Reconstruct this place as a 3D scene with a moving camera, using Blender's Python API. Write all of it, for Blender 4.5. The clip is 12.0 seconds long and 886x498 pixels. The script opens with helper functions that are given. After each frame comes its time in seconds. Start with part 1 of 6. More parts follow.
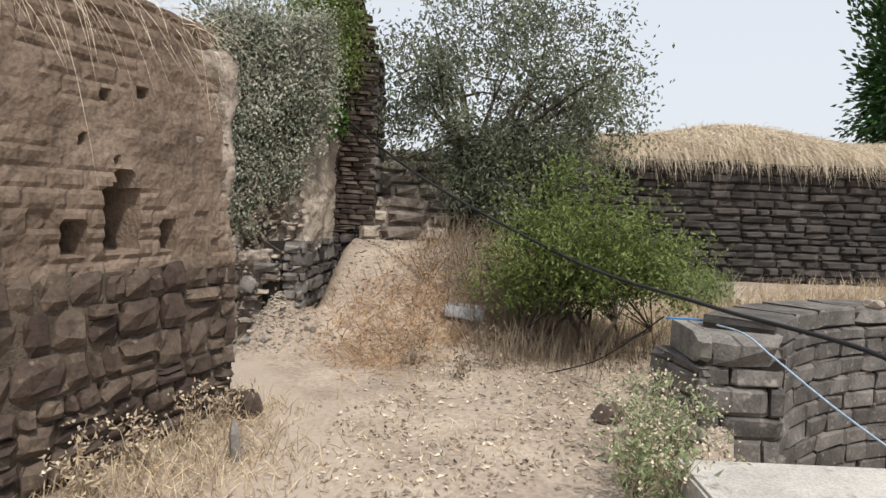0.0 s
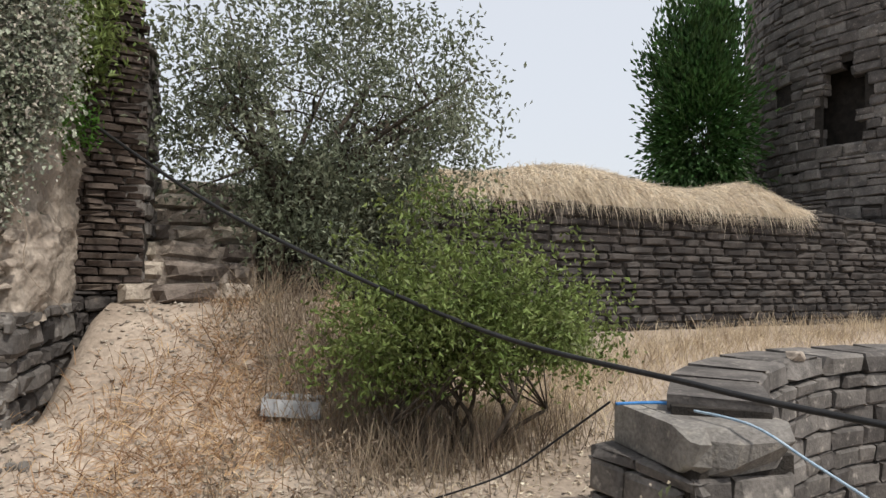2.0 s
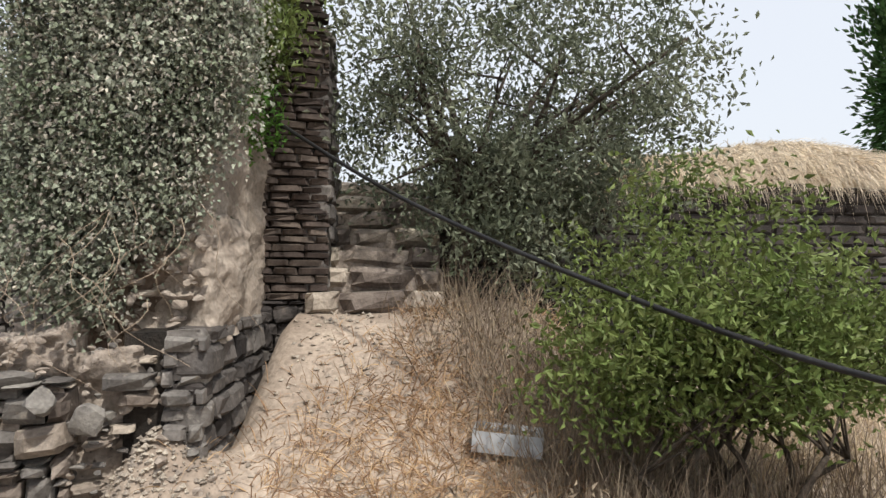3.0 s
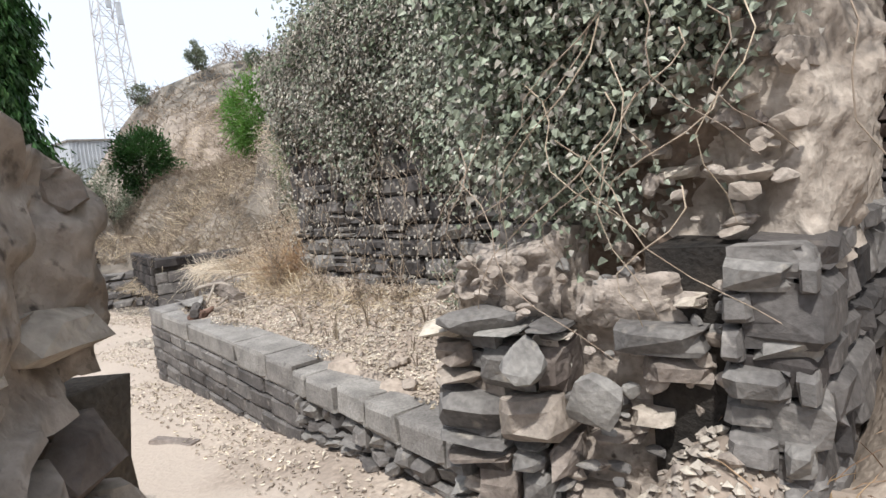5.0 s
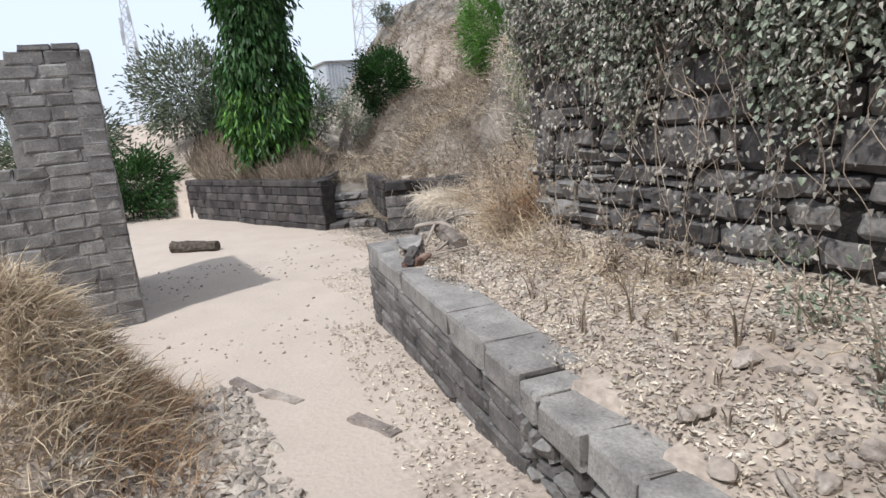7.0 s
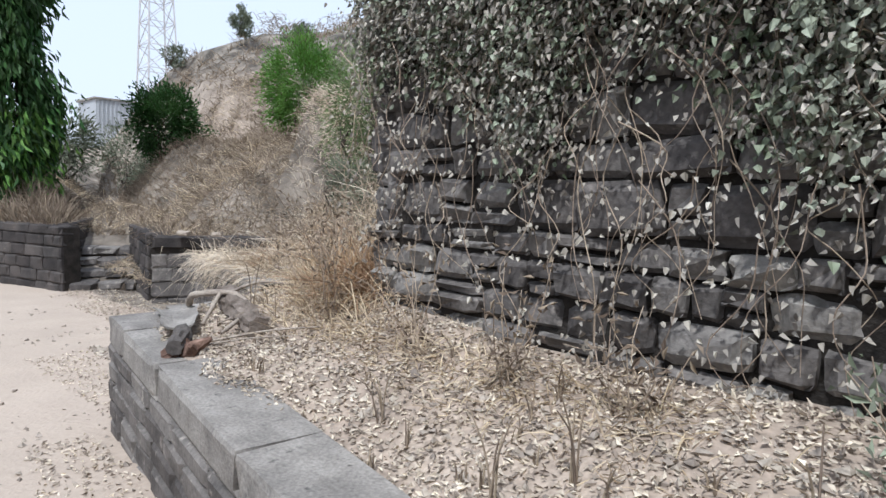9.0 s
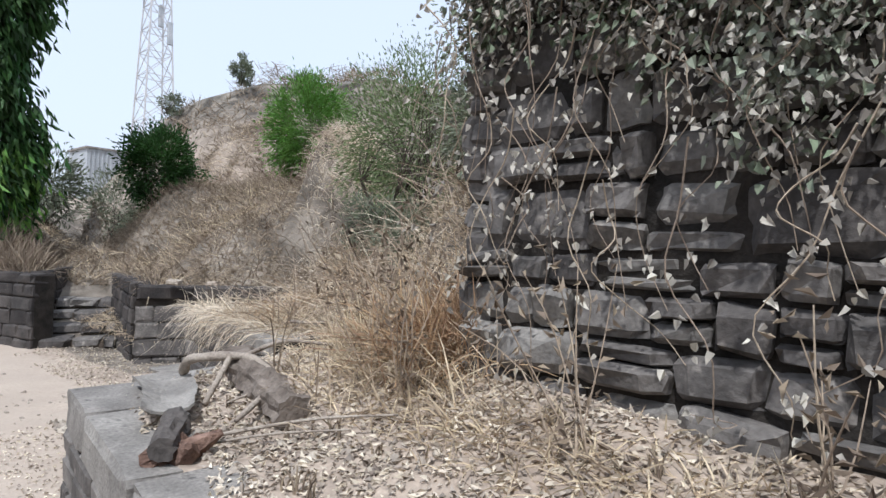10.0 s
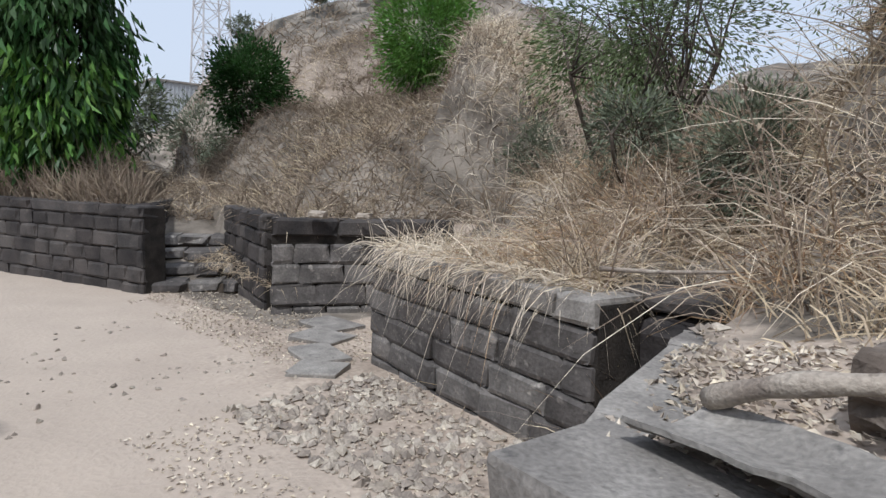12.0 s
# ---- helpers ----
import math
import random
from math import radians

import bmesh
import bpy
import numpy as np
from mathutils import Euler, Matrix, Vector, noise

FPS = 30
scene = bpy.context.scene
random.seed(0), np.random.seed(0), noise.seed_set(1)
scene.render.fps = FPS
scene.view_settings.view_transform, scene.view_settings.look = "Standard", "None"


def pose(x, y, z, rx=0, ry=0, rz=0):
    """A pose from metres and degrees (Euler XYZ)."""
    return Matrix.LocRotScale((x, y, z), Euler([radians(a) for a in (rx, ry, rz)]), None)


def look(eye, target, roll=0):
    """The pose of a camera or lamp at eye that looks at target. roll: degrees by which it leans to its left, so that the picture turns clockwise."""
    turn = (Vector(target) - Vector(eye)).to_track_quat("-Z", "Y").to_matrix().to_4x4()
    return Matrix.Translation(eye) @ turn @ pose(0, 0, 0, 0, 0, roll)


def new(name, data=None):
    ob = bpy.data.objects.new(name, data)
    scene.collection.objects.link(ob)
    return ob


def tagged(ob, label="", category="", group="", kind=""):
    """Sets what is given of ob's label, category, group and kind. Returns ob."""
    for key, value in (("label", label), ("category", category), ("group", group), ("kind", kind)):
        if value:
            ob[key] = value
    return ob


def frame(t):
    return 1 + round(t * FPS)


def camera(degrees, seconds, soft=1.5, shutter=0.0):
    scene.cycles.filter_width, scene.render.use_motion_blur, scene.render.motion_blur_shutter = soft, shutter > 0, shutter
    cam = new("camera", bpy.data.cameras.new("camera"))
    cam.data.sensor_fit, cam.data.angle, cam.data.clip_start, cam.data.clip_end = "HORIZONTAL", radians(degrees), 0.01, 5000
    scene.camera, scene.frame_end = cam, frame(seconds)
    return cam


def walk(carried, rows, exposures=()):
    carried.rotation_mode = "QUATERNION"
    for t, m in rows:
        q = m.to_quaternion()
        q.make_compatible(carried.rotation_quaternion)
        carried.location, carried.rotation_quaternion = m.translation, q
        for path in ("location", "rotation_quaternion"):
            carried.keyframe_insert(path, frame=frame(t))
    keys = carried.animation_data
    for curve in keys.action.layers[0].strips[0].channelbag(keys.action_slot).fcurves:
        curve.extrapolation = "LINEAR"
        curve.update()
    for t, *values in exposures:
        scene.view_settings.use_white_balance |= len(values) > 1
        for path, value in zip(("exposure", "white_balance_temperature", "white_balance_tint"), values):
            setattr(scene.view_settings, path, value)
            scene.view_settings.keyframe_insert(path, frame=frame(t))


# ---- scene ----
cam = camera(72.8, 12.0)
PATH = [
    (0, (0.148, 0.069, 1.505), (0.111, 2.065, 1.373), 2.2),
    (0.5, (0.088, 0.433, 1.521), (0.469, 2.394, 1.432), 2.2),
    (1, (0.077, 0.909, 1.472), (0.633, 2.83, 1.443), 2.0),
    (1.5, (0.021, 1.405, 1.442), (0.664, 3.299, 1.47), 1.6),
    (2, (-0.075, 1.915, 1.433), (0.561, 3.81, 1.498), 0.9),
    (2.5, (-0.216, 2.366, 1.425), (0.219, 4.316, 1.505), -0.8),
    (2.7, (-0.272, 2.541, 1.434), (0.06, 4.512, 1.525), -0.5),
    (4.3, (-0.807, 4.022, 1.411), (-1.618, 5.839, 1.213), -3.8),
    (4.5, (-0.881, 4.179, 1.417), (-1.86, 5.909, 1.195), -4.5),
    (5, (-1.098, 4.535, 1.372), (-2.419, 6.017, 1.129), -5.9),
    (5.5, (-1.325, 4.833, 1.377), (-2.8, 6.159, 1.118), -5.6),
    (6, (-1.609, 5.145, 1.364), (-3.182, 6.342, 1.059), -5.1),
    (6.5, (-1.998, 5.223, 1.381), (-3.734, 6.139, 1.0), -6.2),
    (6.7, (-2.132, 5.246, 1.406), (-3.892, 6.1, 0.991), -5.8),
    (8.3, (-2.806, 5.582, 1.294), (-4.346, 6.796, 0.897), -0.3),
    (8.5, (-3.002, 5.659, 1.215), (-4.471, 6.972, 0.868), 0.5),
    (9, (-3.561, 5.841, 1.177), (-4.918, 7.296, 0.979), 1.8),
    (9.5, (-4.113, 6.102, 1.103), (-5.464, 7.576, 1.05), 2.3),
    (10, (-4.748, 6.31, 0.991), (-6.091, 7.791, 0.984), 2.3),
    (10.5, (-5.361, 6.432, 0.913), (-6.714, 7.904, 0.875), 2.2),
    (11, (-6.0, 6.455, 0.827), (-7.388, 7.89, 0.719), 2.3),
    (11.5, (-6.619, 6.462, 0.758), (-8.035, 7.86, 0.561), 2.8),
    (12, (-7.245, 6.417, 0.754), (-8.685, 7.787, 0.533), 1.8),
]
walk(cam, [(t, look(eye, target, roll)) for t, eye, target, roll in PATH],
     exposures=[(0.0, 0.18, 6500, 10), (1.5, 0.1, 6500, 10), (2.7, 0.22, 6500, 10), (4.5, 0.6, 6150, 10), (5.5, 0.52, 5950, 10), (6.5, 0.4, 5850, 10), (9.5, 0.36, 5650, 10), (10.5, 0.3, 5800, 10), (11.2, 0.25, 5850, 10), (12.0, 0.0, 5750, 10)])

# ---- light ----
SUN_ELEV, SUN_AZ = 58.0, 152.0          # azimuth clockwise from +y
world = bpy.data.worlds.new("hazy_sky")
scene.world = world
world.use_nodes = True
wn = world.node_tree.nodes
wl = world.node_tree.links
bg = wn["Background"]
sky = wn.new("ShaderNodeTexSky")
sky.sky_type = "NISHITA"
sky.sun_disc = False
sky.sun_elevation = radians(SUN_ELEV)
sky.sun_rotation = radians(SUN_AZ)
sky.dust_density = 4.0
sky.air_density = 1.2
haze = wn.new("ShaderNodeMixRGB")
haze.inputs[0].default_value = 0.72
haze.inputs[2].default_value = (8.2, 8.5, 9.0, 1)
wl.new(sky.outputs[0], haze.inputs[1])
wl.new(haze.outputs[0], bg.inputs[0])
bg.inputs[1].default_value = 0.105
sun = new("sun", bpy.data.lights.new("sun", "SUN"))
sun.data.energy = 3.0
sun.data.angle = radians(2.0)
sun.data.color = (1.0, 0.95, 0.87)
az, el = radians(SUN_AZ), radians(SUN_ELEV)
sun.matrix_world = look((0, 0, 30), (-30 * math.sin(az) * math.cos(el), -30 * math.cos(az) * math.cos(el), 30 - 30 * math.sin(el)))

# ---- materials ----


def mat(name, c1, c2, scale=4.0, rough=0.9, bump=0.4, fine=60.0, tint=0.0, island=False, c3=None, spots=0.6, detail=8.0, sheen=0.0, thin=0.0, metal=0.0, dist=0.02):
    """A procedural surface: two colours by a coarse noise, a third in spots, a fine grain, relief."""
    m = bpy.data.materials.new(name)
    m.use_nodes = True
    n, l = m.node_tree.nodes, m.node_tree.links
    b = n["Principled BSDF"]
    b.inputs["Roughness"].default_value = rough
    b.inputs["Metallic"].default_value = metal
    b.inputs["Specular IOR Level"].default_value = 0.25
    geo = n.new("ShaderNodeNewGeometry")
    co = geo.outputs["Position"]
    big = n.new("ShaderNodeTexNoise")
    big.inputs["Scale"].default_value = scale
    big.inputs["Detail"].default_value = detail
    l.new(co, big.inputs["Vector"])
    ramp = n.new("ShaderNodeMapRange")
    ramp.inputs[1].default_value, ramp.inputs[2].default_value = 0.33, 0.67
    l.new(big.outputs[0], ramp.inputs[0])
    mix = n.new("ShaderNodeMixRGB")
    mix.inputs[1].default_value, mix.inputs[2].default_value = (*c1, 1), (*c2, 1)
    l.new(ramp.outputs[0], mix.inputs[0])
    out = mix.outputs[0]
    small = n.new("ShaderNodeTexNoise")
    small.inputs["Scale"].default_value = fine
    small.inputs["Detail"].default_value = 5.0
    l.new(co, small.inputs["Vector"])
    if c3:
        sp = n.new("ShaderNodeTexNoise")
        sp.inputs["Scale"].default_value = scale * 3.1
        sp.inputs["Detail"].default_value = 6.0
        l.new(co, sp.inputs["Vector"])
        sr = n.new("ShaderNodeMapRange")
        sr.inputs[1].default_value, sr.inputs[2].default_value = spots, spots + 0.12
        l.new(sp.outputs[0], sr.inputs[0])
        mx = n.new("ShaderNodeMixRGB")
        mx.inputs[2].default_value = (*c3, 1)
        l.new(sr.outputs[0], mx.inputs[0])
        l.new(out, mx.inputs[1])
        out = mx.outputs[0]
    hsv = n.new("ShaderNodeHueSaturation")
    val = n.new("ShaderNodeMapRange")
    val.inputs[1].default_value, val.inputs[2].default_value = 0.3, 0.7
    val.inputs[3].default_value, val.inputs[4].default_value = 0.78, 1.22
    l.new(small.outputs[0], val.inputs[0])
    l.new(val.outputs[0], hsv.inputs["Value"])
    l.new(out, hsv.inputs["Color"])
    out = hsv.outputs[0]
    if tint:
        if island:
            rnd = geo.outputs["Random Per Island"]
        else:
            oi = n.new("ShaderNodeObjectInfo")
            rnd = oi.outputs["Random"]
        h2 = n.new("ShaderNodeHueSaturation")
        tv = n.new("ShaderNodeMapRange")
        tv.inputs[3].default_value, tv.inputs[4].default_value = 1 - tint, 1 + tint
        l.new(rnd, tv.inputs[0])
        l.new(tv.outputs[0], h2.inputs["Value"])
        hu = n.new("ShaderNodeMath")
        hu.operation = "MULTIPLY_ADD"
        hu.inputs[1].default_value, hu.inputs[2].default_value = 0.06 * tint, 0.5 - 0.03 * tint
        l.new(rnd, hu.inputs[0])
        l.new(hu.outputs[0], h2.inputs["Hue"])
        l.new(out, h2.inputs["Color"])
        out = h2.outputs[0]
    l.new(out, b.inputs["Base Color"])
    if bump:
        bp = n.new("ShaderNodeBump")
        bp.inputs["Strength"].default_value = bump
        bp.inputs["Distance"].default_value = dist
        ad = n.new("ShaderNodeMath")
        ad.operation = "MULTIPLY_ADD"
        ad.inputs[1].default_value = 0.5
        l.new(small.outputs[0], ad.inputs[0])
        l.new(big.outputs[0], ad.inputs[2])
        l.new(ad.outputs[0], bp.inputs["Height"])
        l.new(bp.outputs[0], b.inputs["Normal"])
    if thin:
        tr = n.new("ShaderNodeBsdfTranslucent")
        l.new(out, tr.inputs[0])
        ms = n.new("ShaderNodeMixShader")
        ms.inputs[0].default_value = thin
        l.new(b.outputs[0], ms.inputs[1])
        l.new(tr.outputs[0], ms.inputs[2])
        l.new(ms.outputs[0], n["Material Output"].inputs[0])
    return m


M_BASALT = mat("dark_basalt", (0.085, 0.078, 0.073), (0.17, 0.155, 0.143), 5, 0.85, 0.6, 45, tint=0.35, c3=(0.27, 0.245, 0.22), spots=0.6)
M_BASALT_J = mat("dark_basalt_joined", (0.085, 0.078, 0.073), (0.17, 0.155, 0.143), 5, 0.85, 0.6, 45, tint=0.35, island=True, c3=(0.27, 0.245, 0.22), spots=0.6)
# black stone; also the painted shade of some side walls
M_BLACK = mat("black_and_shaded_basalt", (0.036, 0.033, 0.032), (0.085, 0.074, 0.068), 3, 0.9, 0.6, 50, tint=0.35, c3=(0.12, 0.10, 0.085), spots=0.66)
M_BLACK_J = mat("black_basalt_joined", (0.036, 0.033, 0.032), (0.085, 0.074, 0.068), 3, 0.9, 0.6, 50, tint=0.35, island=True, c3=(0.12, 0.10, 0.085), spots=0.66)
M_GREY = mat("weathered_grey_stone", (0.13, 0.12, 0.112), (0.235, 0.22, 0.20), 5, 0.88, 0.6, 50, tint=0.28, c3=(0.30, 0.27, 0.23), spots=0.6)
M_CAP = mat("dusty_cap_stone", (0.17, 0.157, 0.143), (0.28, 0.26, 0.235), 6, 0.9, 0.5, 70, tint=0.15, c3=(0.09, 0.085, 0.08), spots=0.63)
M_BROWN = mat("brown_fieldstone", (0.05, 0.036, 0.03), (0.115, 0.086, 0.068), 5, 0.88, 0.6, 45, tint=0.4, c3=(0.2, 0.155, 0.115), spots=0.63)
M_MORTAR = mat("earth_mortar", (0.07, 0.055, 0.043), (0.13, 0.105, 0.08), 7, 0.95, 0.8, 70)
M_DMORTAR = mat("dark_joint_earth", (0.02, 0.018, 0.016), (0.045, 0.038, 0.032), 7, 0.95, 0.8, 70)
M_MUD = mat("mud_plaster", (0.135, 0.10, 0.076), (0.235, 0.18, 0.138), 2.5, 0.95, 0.9, 40, c3=(0.12, 0.09, 0.07), spots=0.6)
M_RUBBLE = mat("rubble_earth", (0.24, 0.20, 0.165), (0.43, 0.37, 0.315), 11, 0.95, 1.0, 35, c3=(0.12, 0.10, 0.085), spots=0.6)
M_PLASTER = mat("pale_lime_plaster", (0.26, 0.215, 0.175), (0.42, 0.36, 0.30), 6, 0.95, 1.0, 32, c3=(0.22, 0.18, 0.145), spots=0.6)
M_BRICK = mat("old_thin_brick", (0.055, 0.043, 0.037), (0.11, 0.086, 0.072), 6, 0.92, 0.5, 60, tint=0.3)
M_WOOD = mat("weathered_dead_wood", (0.24, 0.20, 0.165), (0.40, 0.35, 0.29), 9, 0.85, 0.6, 90, c3=(0.12, 0.095, 0.075), spots=0.6)
M_BARK = mat("dark_bark", (0.05, 0.04, 0.032), (0.11, 0.09, 0.07), 14, 0.95, 0.9, 60)
M_TWIG = mat("dry_twig", (0.26, 0.20, 0.145), (0.42, 0.34, 0.26), 9, 0.9, 0.2, 80, tint=0.25, island=True)
M_STRAW = mat("bleached_straw", (0.58, 0.49, 0.375), (0.74, 0.655, 0.53), 3, 0.9, 0, 30, tint=0.3, island=True, thin=0.25)
M_DRY = mat("dry_tan_grass", (0.42, 0.33, 0.225), (0.63, 0.525, 0.385), 2, 0.9, 0, 30, tint=0.35, island=True, thin=0.25)
M_ORANGE = mat("rusty_dry_grass", (0.34, 0.215, 0.125), (0.53, 0.375, 0.235), 2, 0.9, 0, 30, tint=0.35, island=True, thin=0.25)
M_DEAD = mat("grey_brown_dead_weeds", (0.19, 0.145, 0.105), (0.31, 0.25, 0.185), 2, 0.9, 0, 30, tint=0.35, island=True, thin=0.15)
M_LITTER = mat("fallen_dry_leaves", (0.33, 0.275, 0.215), (0.58, 0.51, 0.42), 3, 0.9, 0, 40, tint=0.45, island=True)
M_LEAF = mat("fresh_green_leaf", (0.11, 0.15, 0.04), (0.22, 0.27, 0.09), 2.5, 0.5, 0, 20, tint=0.4, island=True, thin=0.3)
M_GREYLEAF = mat("dusty_olive_leaf", (0.10, 0.122, 0.075), (0.26, 0.28, 0.20), 2.0, 0.55, 0, 20, tint=0.4, island=True, thin=0.25)
M_IVY = mat("dusty_ivy_leaf", (0.12, 0.15, 0.085), (0.38, 0.40, 0.32), 2.0, 0.6, 0, 20, tint=0.45, island=True, thin=0.2)
M_DRYIVY = mat("dried_ivy_leaf", (0.28, 0.25, 0.21), (0.52, 0.485, 0.42), 2.0, 0.8, 0, 20, tint=0.4, island=True, thin=0.2)
M_DEEP = mat("deep_green_leaf", (0.03, 0.075, 0.02), (0.06, 0.12, 0.035), 1.5, 0.45, 0, 20, tint=0.4, island=True, thin=0.25)
M_BRIGHT = mat("bright_green_feathery_leaf", (0.10, 0.22, 0.04), (0.18, 0.32, 0.07), 2, 0.5, 0, 20, tint=0.35, island=True, thin=0.35)
M_GREENTHIN = mat("thin_green_leaf", (0.11, 0.16, 0.06), (0.22, 0.27, 0.13), 2, 0.55, 0, 20, tint=0.4, island=True, thin=0.3)
M_PALEWEED = mat("pale_green_weed", (0.24, 0.30, 0.15), (0.36, 0.40, 0.24), 4, 0.7, 0, 30, tint=0.35, island=True, thin=0.25)
M_CABLE = mat("black_cable_sheath", (0.015, 0.015, 0.016), (0.025, 0.025, 0.026), 5, 0.45, 0, 50)
M_RUST = mat("rusted_dark_iron", (0.05, 0.03, 0.022), (0.09, 0.05, 0.035), 12, 0.8, 0.4, 80)
M_BLUE = mat("blue_nylon_rope", (0.04, 0.17, 0.42), (0.07, 0.25, 0.55), 20, 0.6, 0.2, 200)
M_YELLOW = mat("yellow_nylon_rope", (0.55, 0.32, 0.03), (0.70, 0.45, 0.06), 20, 0.6, 0.2, 200)
M_CONC = mat("pale_concrete", (0.38, 0.36, 0.33), (0.50, 0.48, 0.44), 4, 0.9, 0.4, 90, c3=(0.25, 0.23, 0.21), spots=0.62)
M_STEEL = mat("faded_galvanised_steel", (0.42, 0.42, 0.43), (0.55, 0.53, 0.53), 3, 0.6, 0, 20)
M_SHEET = mat("grey_sheet_cladding", (0.36, 0.38, 0.40), (0.46, 0.48, 0.50), 1, 0.6, 0.1, 20)
M_DARK = mat("dark_interior", (0.012, 0.011, 0.01), (0.02, 0.018, 0.016), 4, 1.0, 0, 30)
M_HILL = mat("dusty_rock_face", (0.22, 0.205, 0.18), (0.42, 0.385, 0.34), 0.6, 0.95, 0.8, 6, c3=(0.17, 0.145, 0.12), spots=0.58, dist=0.2)

# ---- mesh tools ----
RNG = np.random.default_rng(7)


def part(name, mesh, material, parent=None, label=""):
    """One mesh object under a thing; mesh is a bmesh or a mesh datablock."""
    if isinstance(mesh, bmesh.types.BMesh):
        me = bpy.data.meshes.new(name)
        mesh.to_mesh(me)
        mesh.free()
    else:
        me = mesh
    if material and not me.materials:
        me.materials.append(material)
    ob = new(name, me)
    if parent:
        ob.parent = parent
        ob.matrix_parent_inverse = parent.matrix_world.inverted()
    return tagged(ob, label) if label else ob


def raw(name, verts, faces, smooth=False):
    me = bpy.data.meshes.new(name)
    me.from_pydata([tuple(v) for v in np.asarray(verts, float).reshape(-1, 3).tolist()], [], faces)
    if smooth:
        me.polygons.foreach_set("use_smooth", [True] * len(me.polygons))
    me.update()
    return me


def empty(name, at, label, category, group=""):
    ob = new(name)
    ob.location = at
    bpy.context.view_layer.update()
    return tagged(ob, label, category, group)


class Acc:
    """Gathers verts and faces of one mesh."""

    def __init__(self):
        self.v, self.f, self.n = [], [], 0

    def add(self, verts, faces):
        verts = np.asarray(verts, float)
        self.v.append(verts)
        self.f += [tuple(i + self.n for i in fc) for fc in faces]
        self.n += len(verts)

    def tube(self, pts, radii, sides=6):
        pts = np.asarray(pts, float)
        k = len(pts)
        tang = np.gradient(pts, axis=0)
        tang /= np.linalg.norm(tang, axis=1)[:, None] + 1e-9
        ref = np.array([0.31, 0.17, 0.93]) if abs(tang[0][2]) < 0.9 else np.array([1.0, 0.1, 0])
        a = np.cross(tang, ref)
        a /= np.linalg.norm(a, axis=1)[:, None] + 1e-9
        b = np.cross(tang, a)
        ang = np.arange(sides) * 2 * math.pi / sides
        r = np.broadcast_to(np.asarray(radii, float), (k,))
        ring = pts[:, None, :] + r[:, None, None] * (np.cos(ang)[None, :, None] * a[:, None, :] + np.sin(ang)[None, :, None] * b[:, None, :])
        fc = [(i * sides + j, i * sides + (j + 1) % sides, (i + 1) * sides + (j + 1) % sides, (i + 1) * sides + j) for i in range(k - 1) for j in range(sides)]
        fc += [tuple(range(sides))[::-1], tuple((k - 1) * sides + j for j in range(sides))]
        self.add(ring.reshape(-1, 3), fc)

    def mesh(self, name, smooth=False):
        return raw(name, np.concatenate(self.v), self.f, smooth)


def block(acc, lo, hi):
    (x0, y0, z0), (x1, y1, z1) = lo, hi
    v = [(x, y, z) for z in (z0, z1) for y in (y0, y1) for x in (x0, x1)]
    acc.add(v, [(0, 2, 3, 1), (4, 5, 7, 6), (0, 1, 5, 4), (1, 3, 7, 5), (3, 2, 6, 7), (2, 0, 4, 6)])


def bow(points, n=40):
    """A smooth line through a few points."""
    p = np.array(points, float)
    t = np.linspace(0, len(p) - 1, n)
    out = []
    for q in t:
        i = min(int(q), len(p) - 2)
        f = q - i
        p0, p1, p2, p3 = p[max(i - 1, 0)], p[i], p[i + 1], p[min(i + 2, len(p) - 1)]
        out.append(0.5 * (2 * p1 + (p2 - p0) * f + (2 * p0 - 5 * p1 + 4 * p2 - p3) * f * f + (3 * p1 - p0 - 3 * p2 + p3) * f ** 3))
    return np.array(out)


def unit(v):
    return v / (np.linalg.norm(v, axis=-1, keepdims=True) + 1e-9)


def leaves(name, pts, dirs, size, material, parent=None, wide=0.42, fold=0.18, label="", broad=False):
    """Many single leaves, each a folded pointed blade; broad: heart-shaped."""
    n = len(pts)
    size = np.broadcast_to(size, (n,))[:, None] * RNG.uniform(0.65, 1.3, (n, 1))
    d = unit(np.asarray(dirs) + RNG.normal(0, 0.25, (n, 3)))
    s = unit(np.cross(d, RNG.normal(0, 1, (n, 3))))
    up = np.cross(s, d)
    v = np.stack([pts, pts + d * size * 0.45 + s * size * wide * 0.5 + up * size * fold, pts + d * size - up * size * 0.1, pts + d * size * 0.45 - s * size * wide * 0.5 + up * size * fold], 1)
    if broad:
        w1, w2 = s * size * wide * 0.52, s * size * wide * 0.36
        v = np.stack([pts, pts + d * size * 0.18 + w1 + up * size * fold, pts + d * size * 0.6 + w2 + up * size * fold * 0.6, pts + d * size - up * size * 0.12, pts + d * size * 0.6 - w2 + up * size * fold * 0.6, pts + d * size * 0.18 - w1 + up * size * fold], 1)
        idx = np.arange(n)[:, None] * 6
        faces = np.concatenate([idx + np.array(q) for q in ([0, 1, 2], [0, 2, 3], [0, 3, 4], [0, 4, 5])], 0).tolist()
        return part(name, raw(name, v, faces), material, parent, label)
    idx = np.arange(n)[:, None] * 4
    faces = np.concatenate([idx + np.array([0, 1, 2]), idx + np.array([0, 2, 3])], 0).tolist()
    return part(name, raw(name, v, faces), material, parent, label)


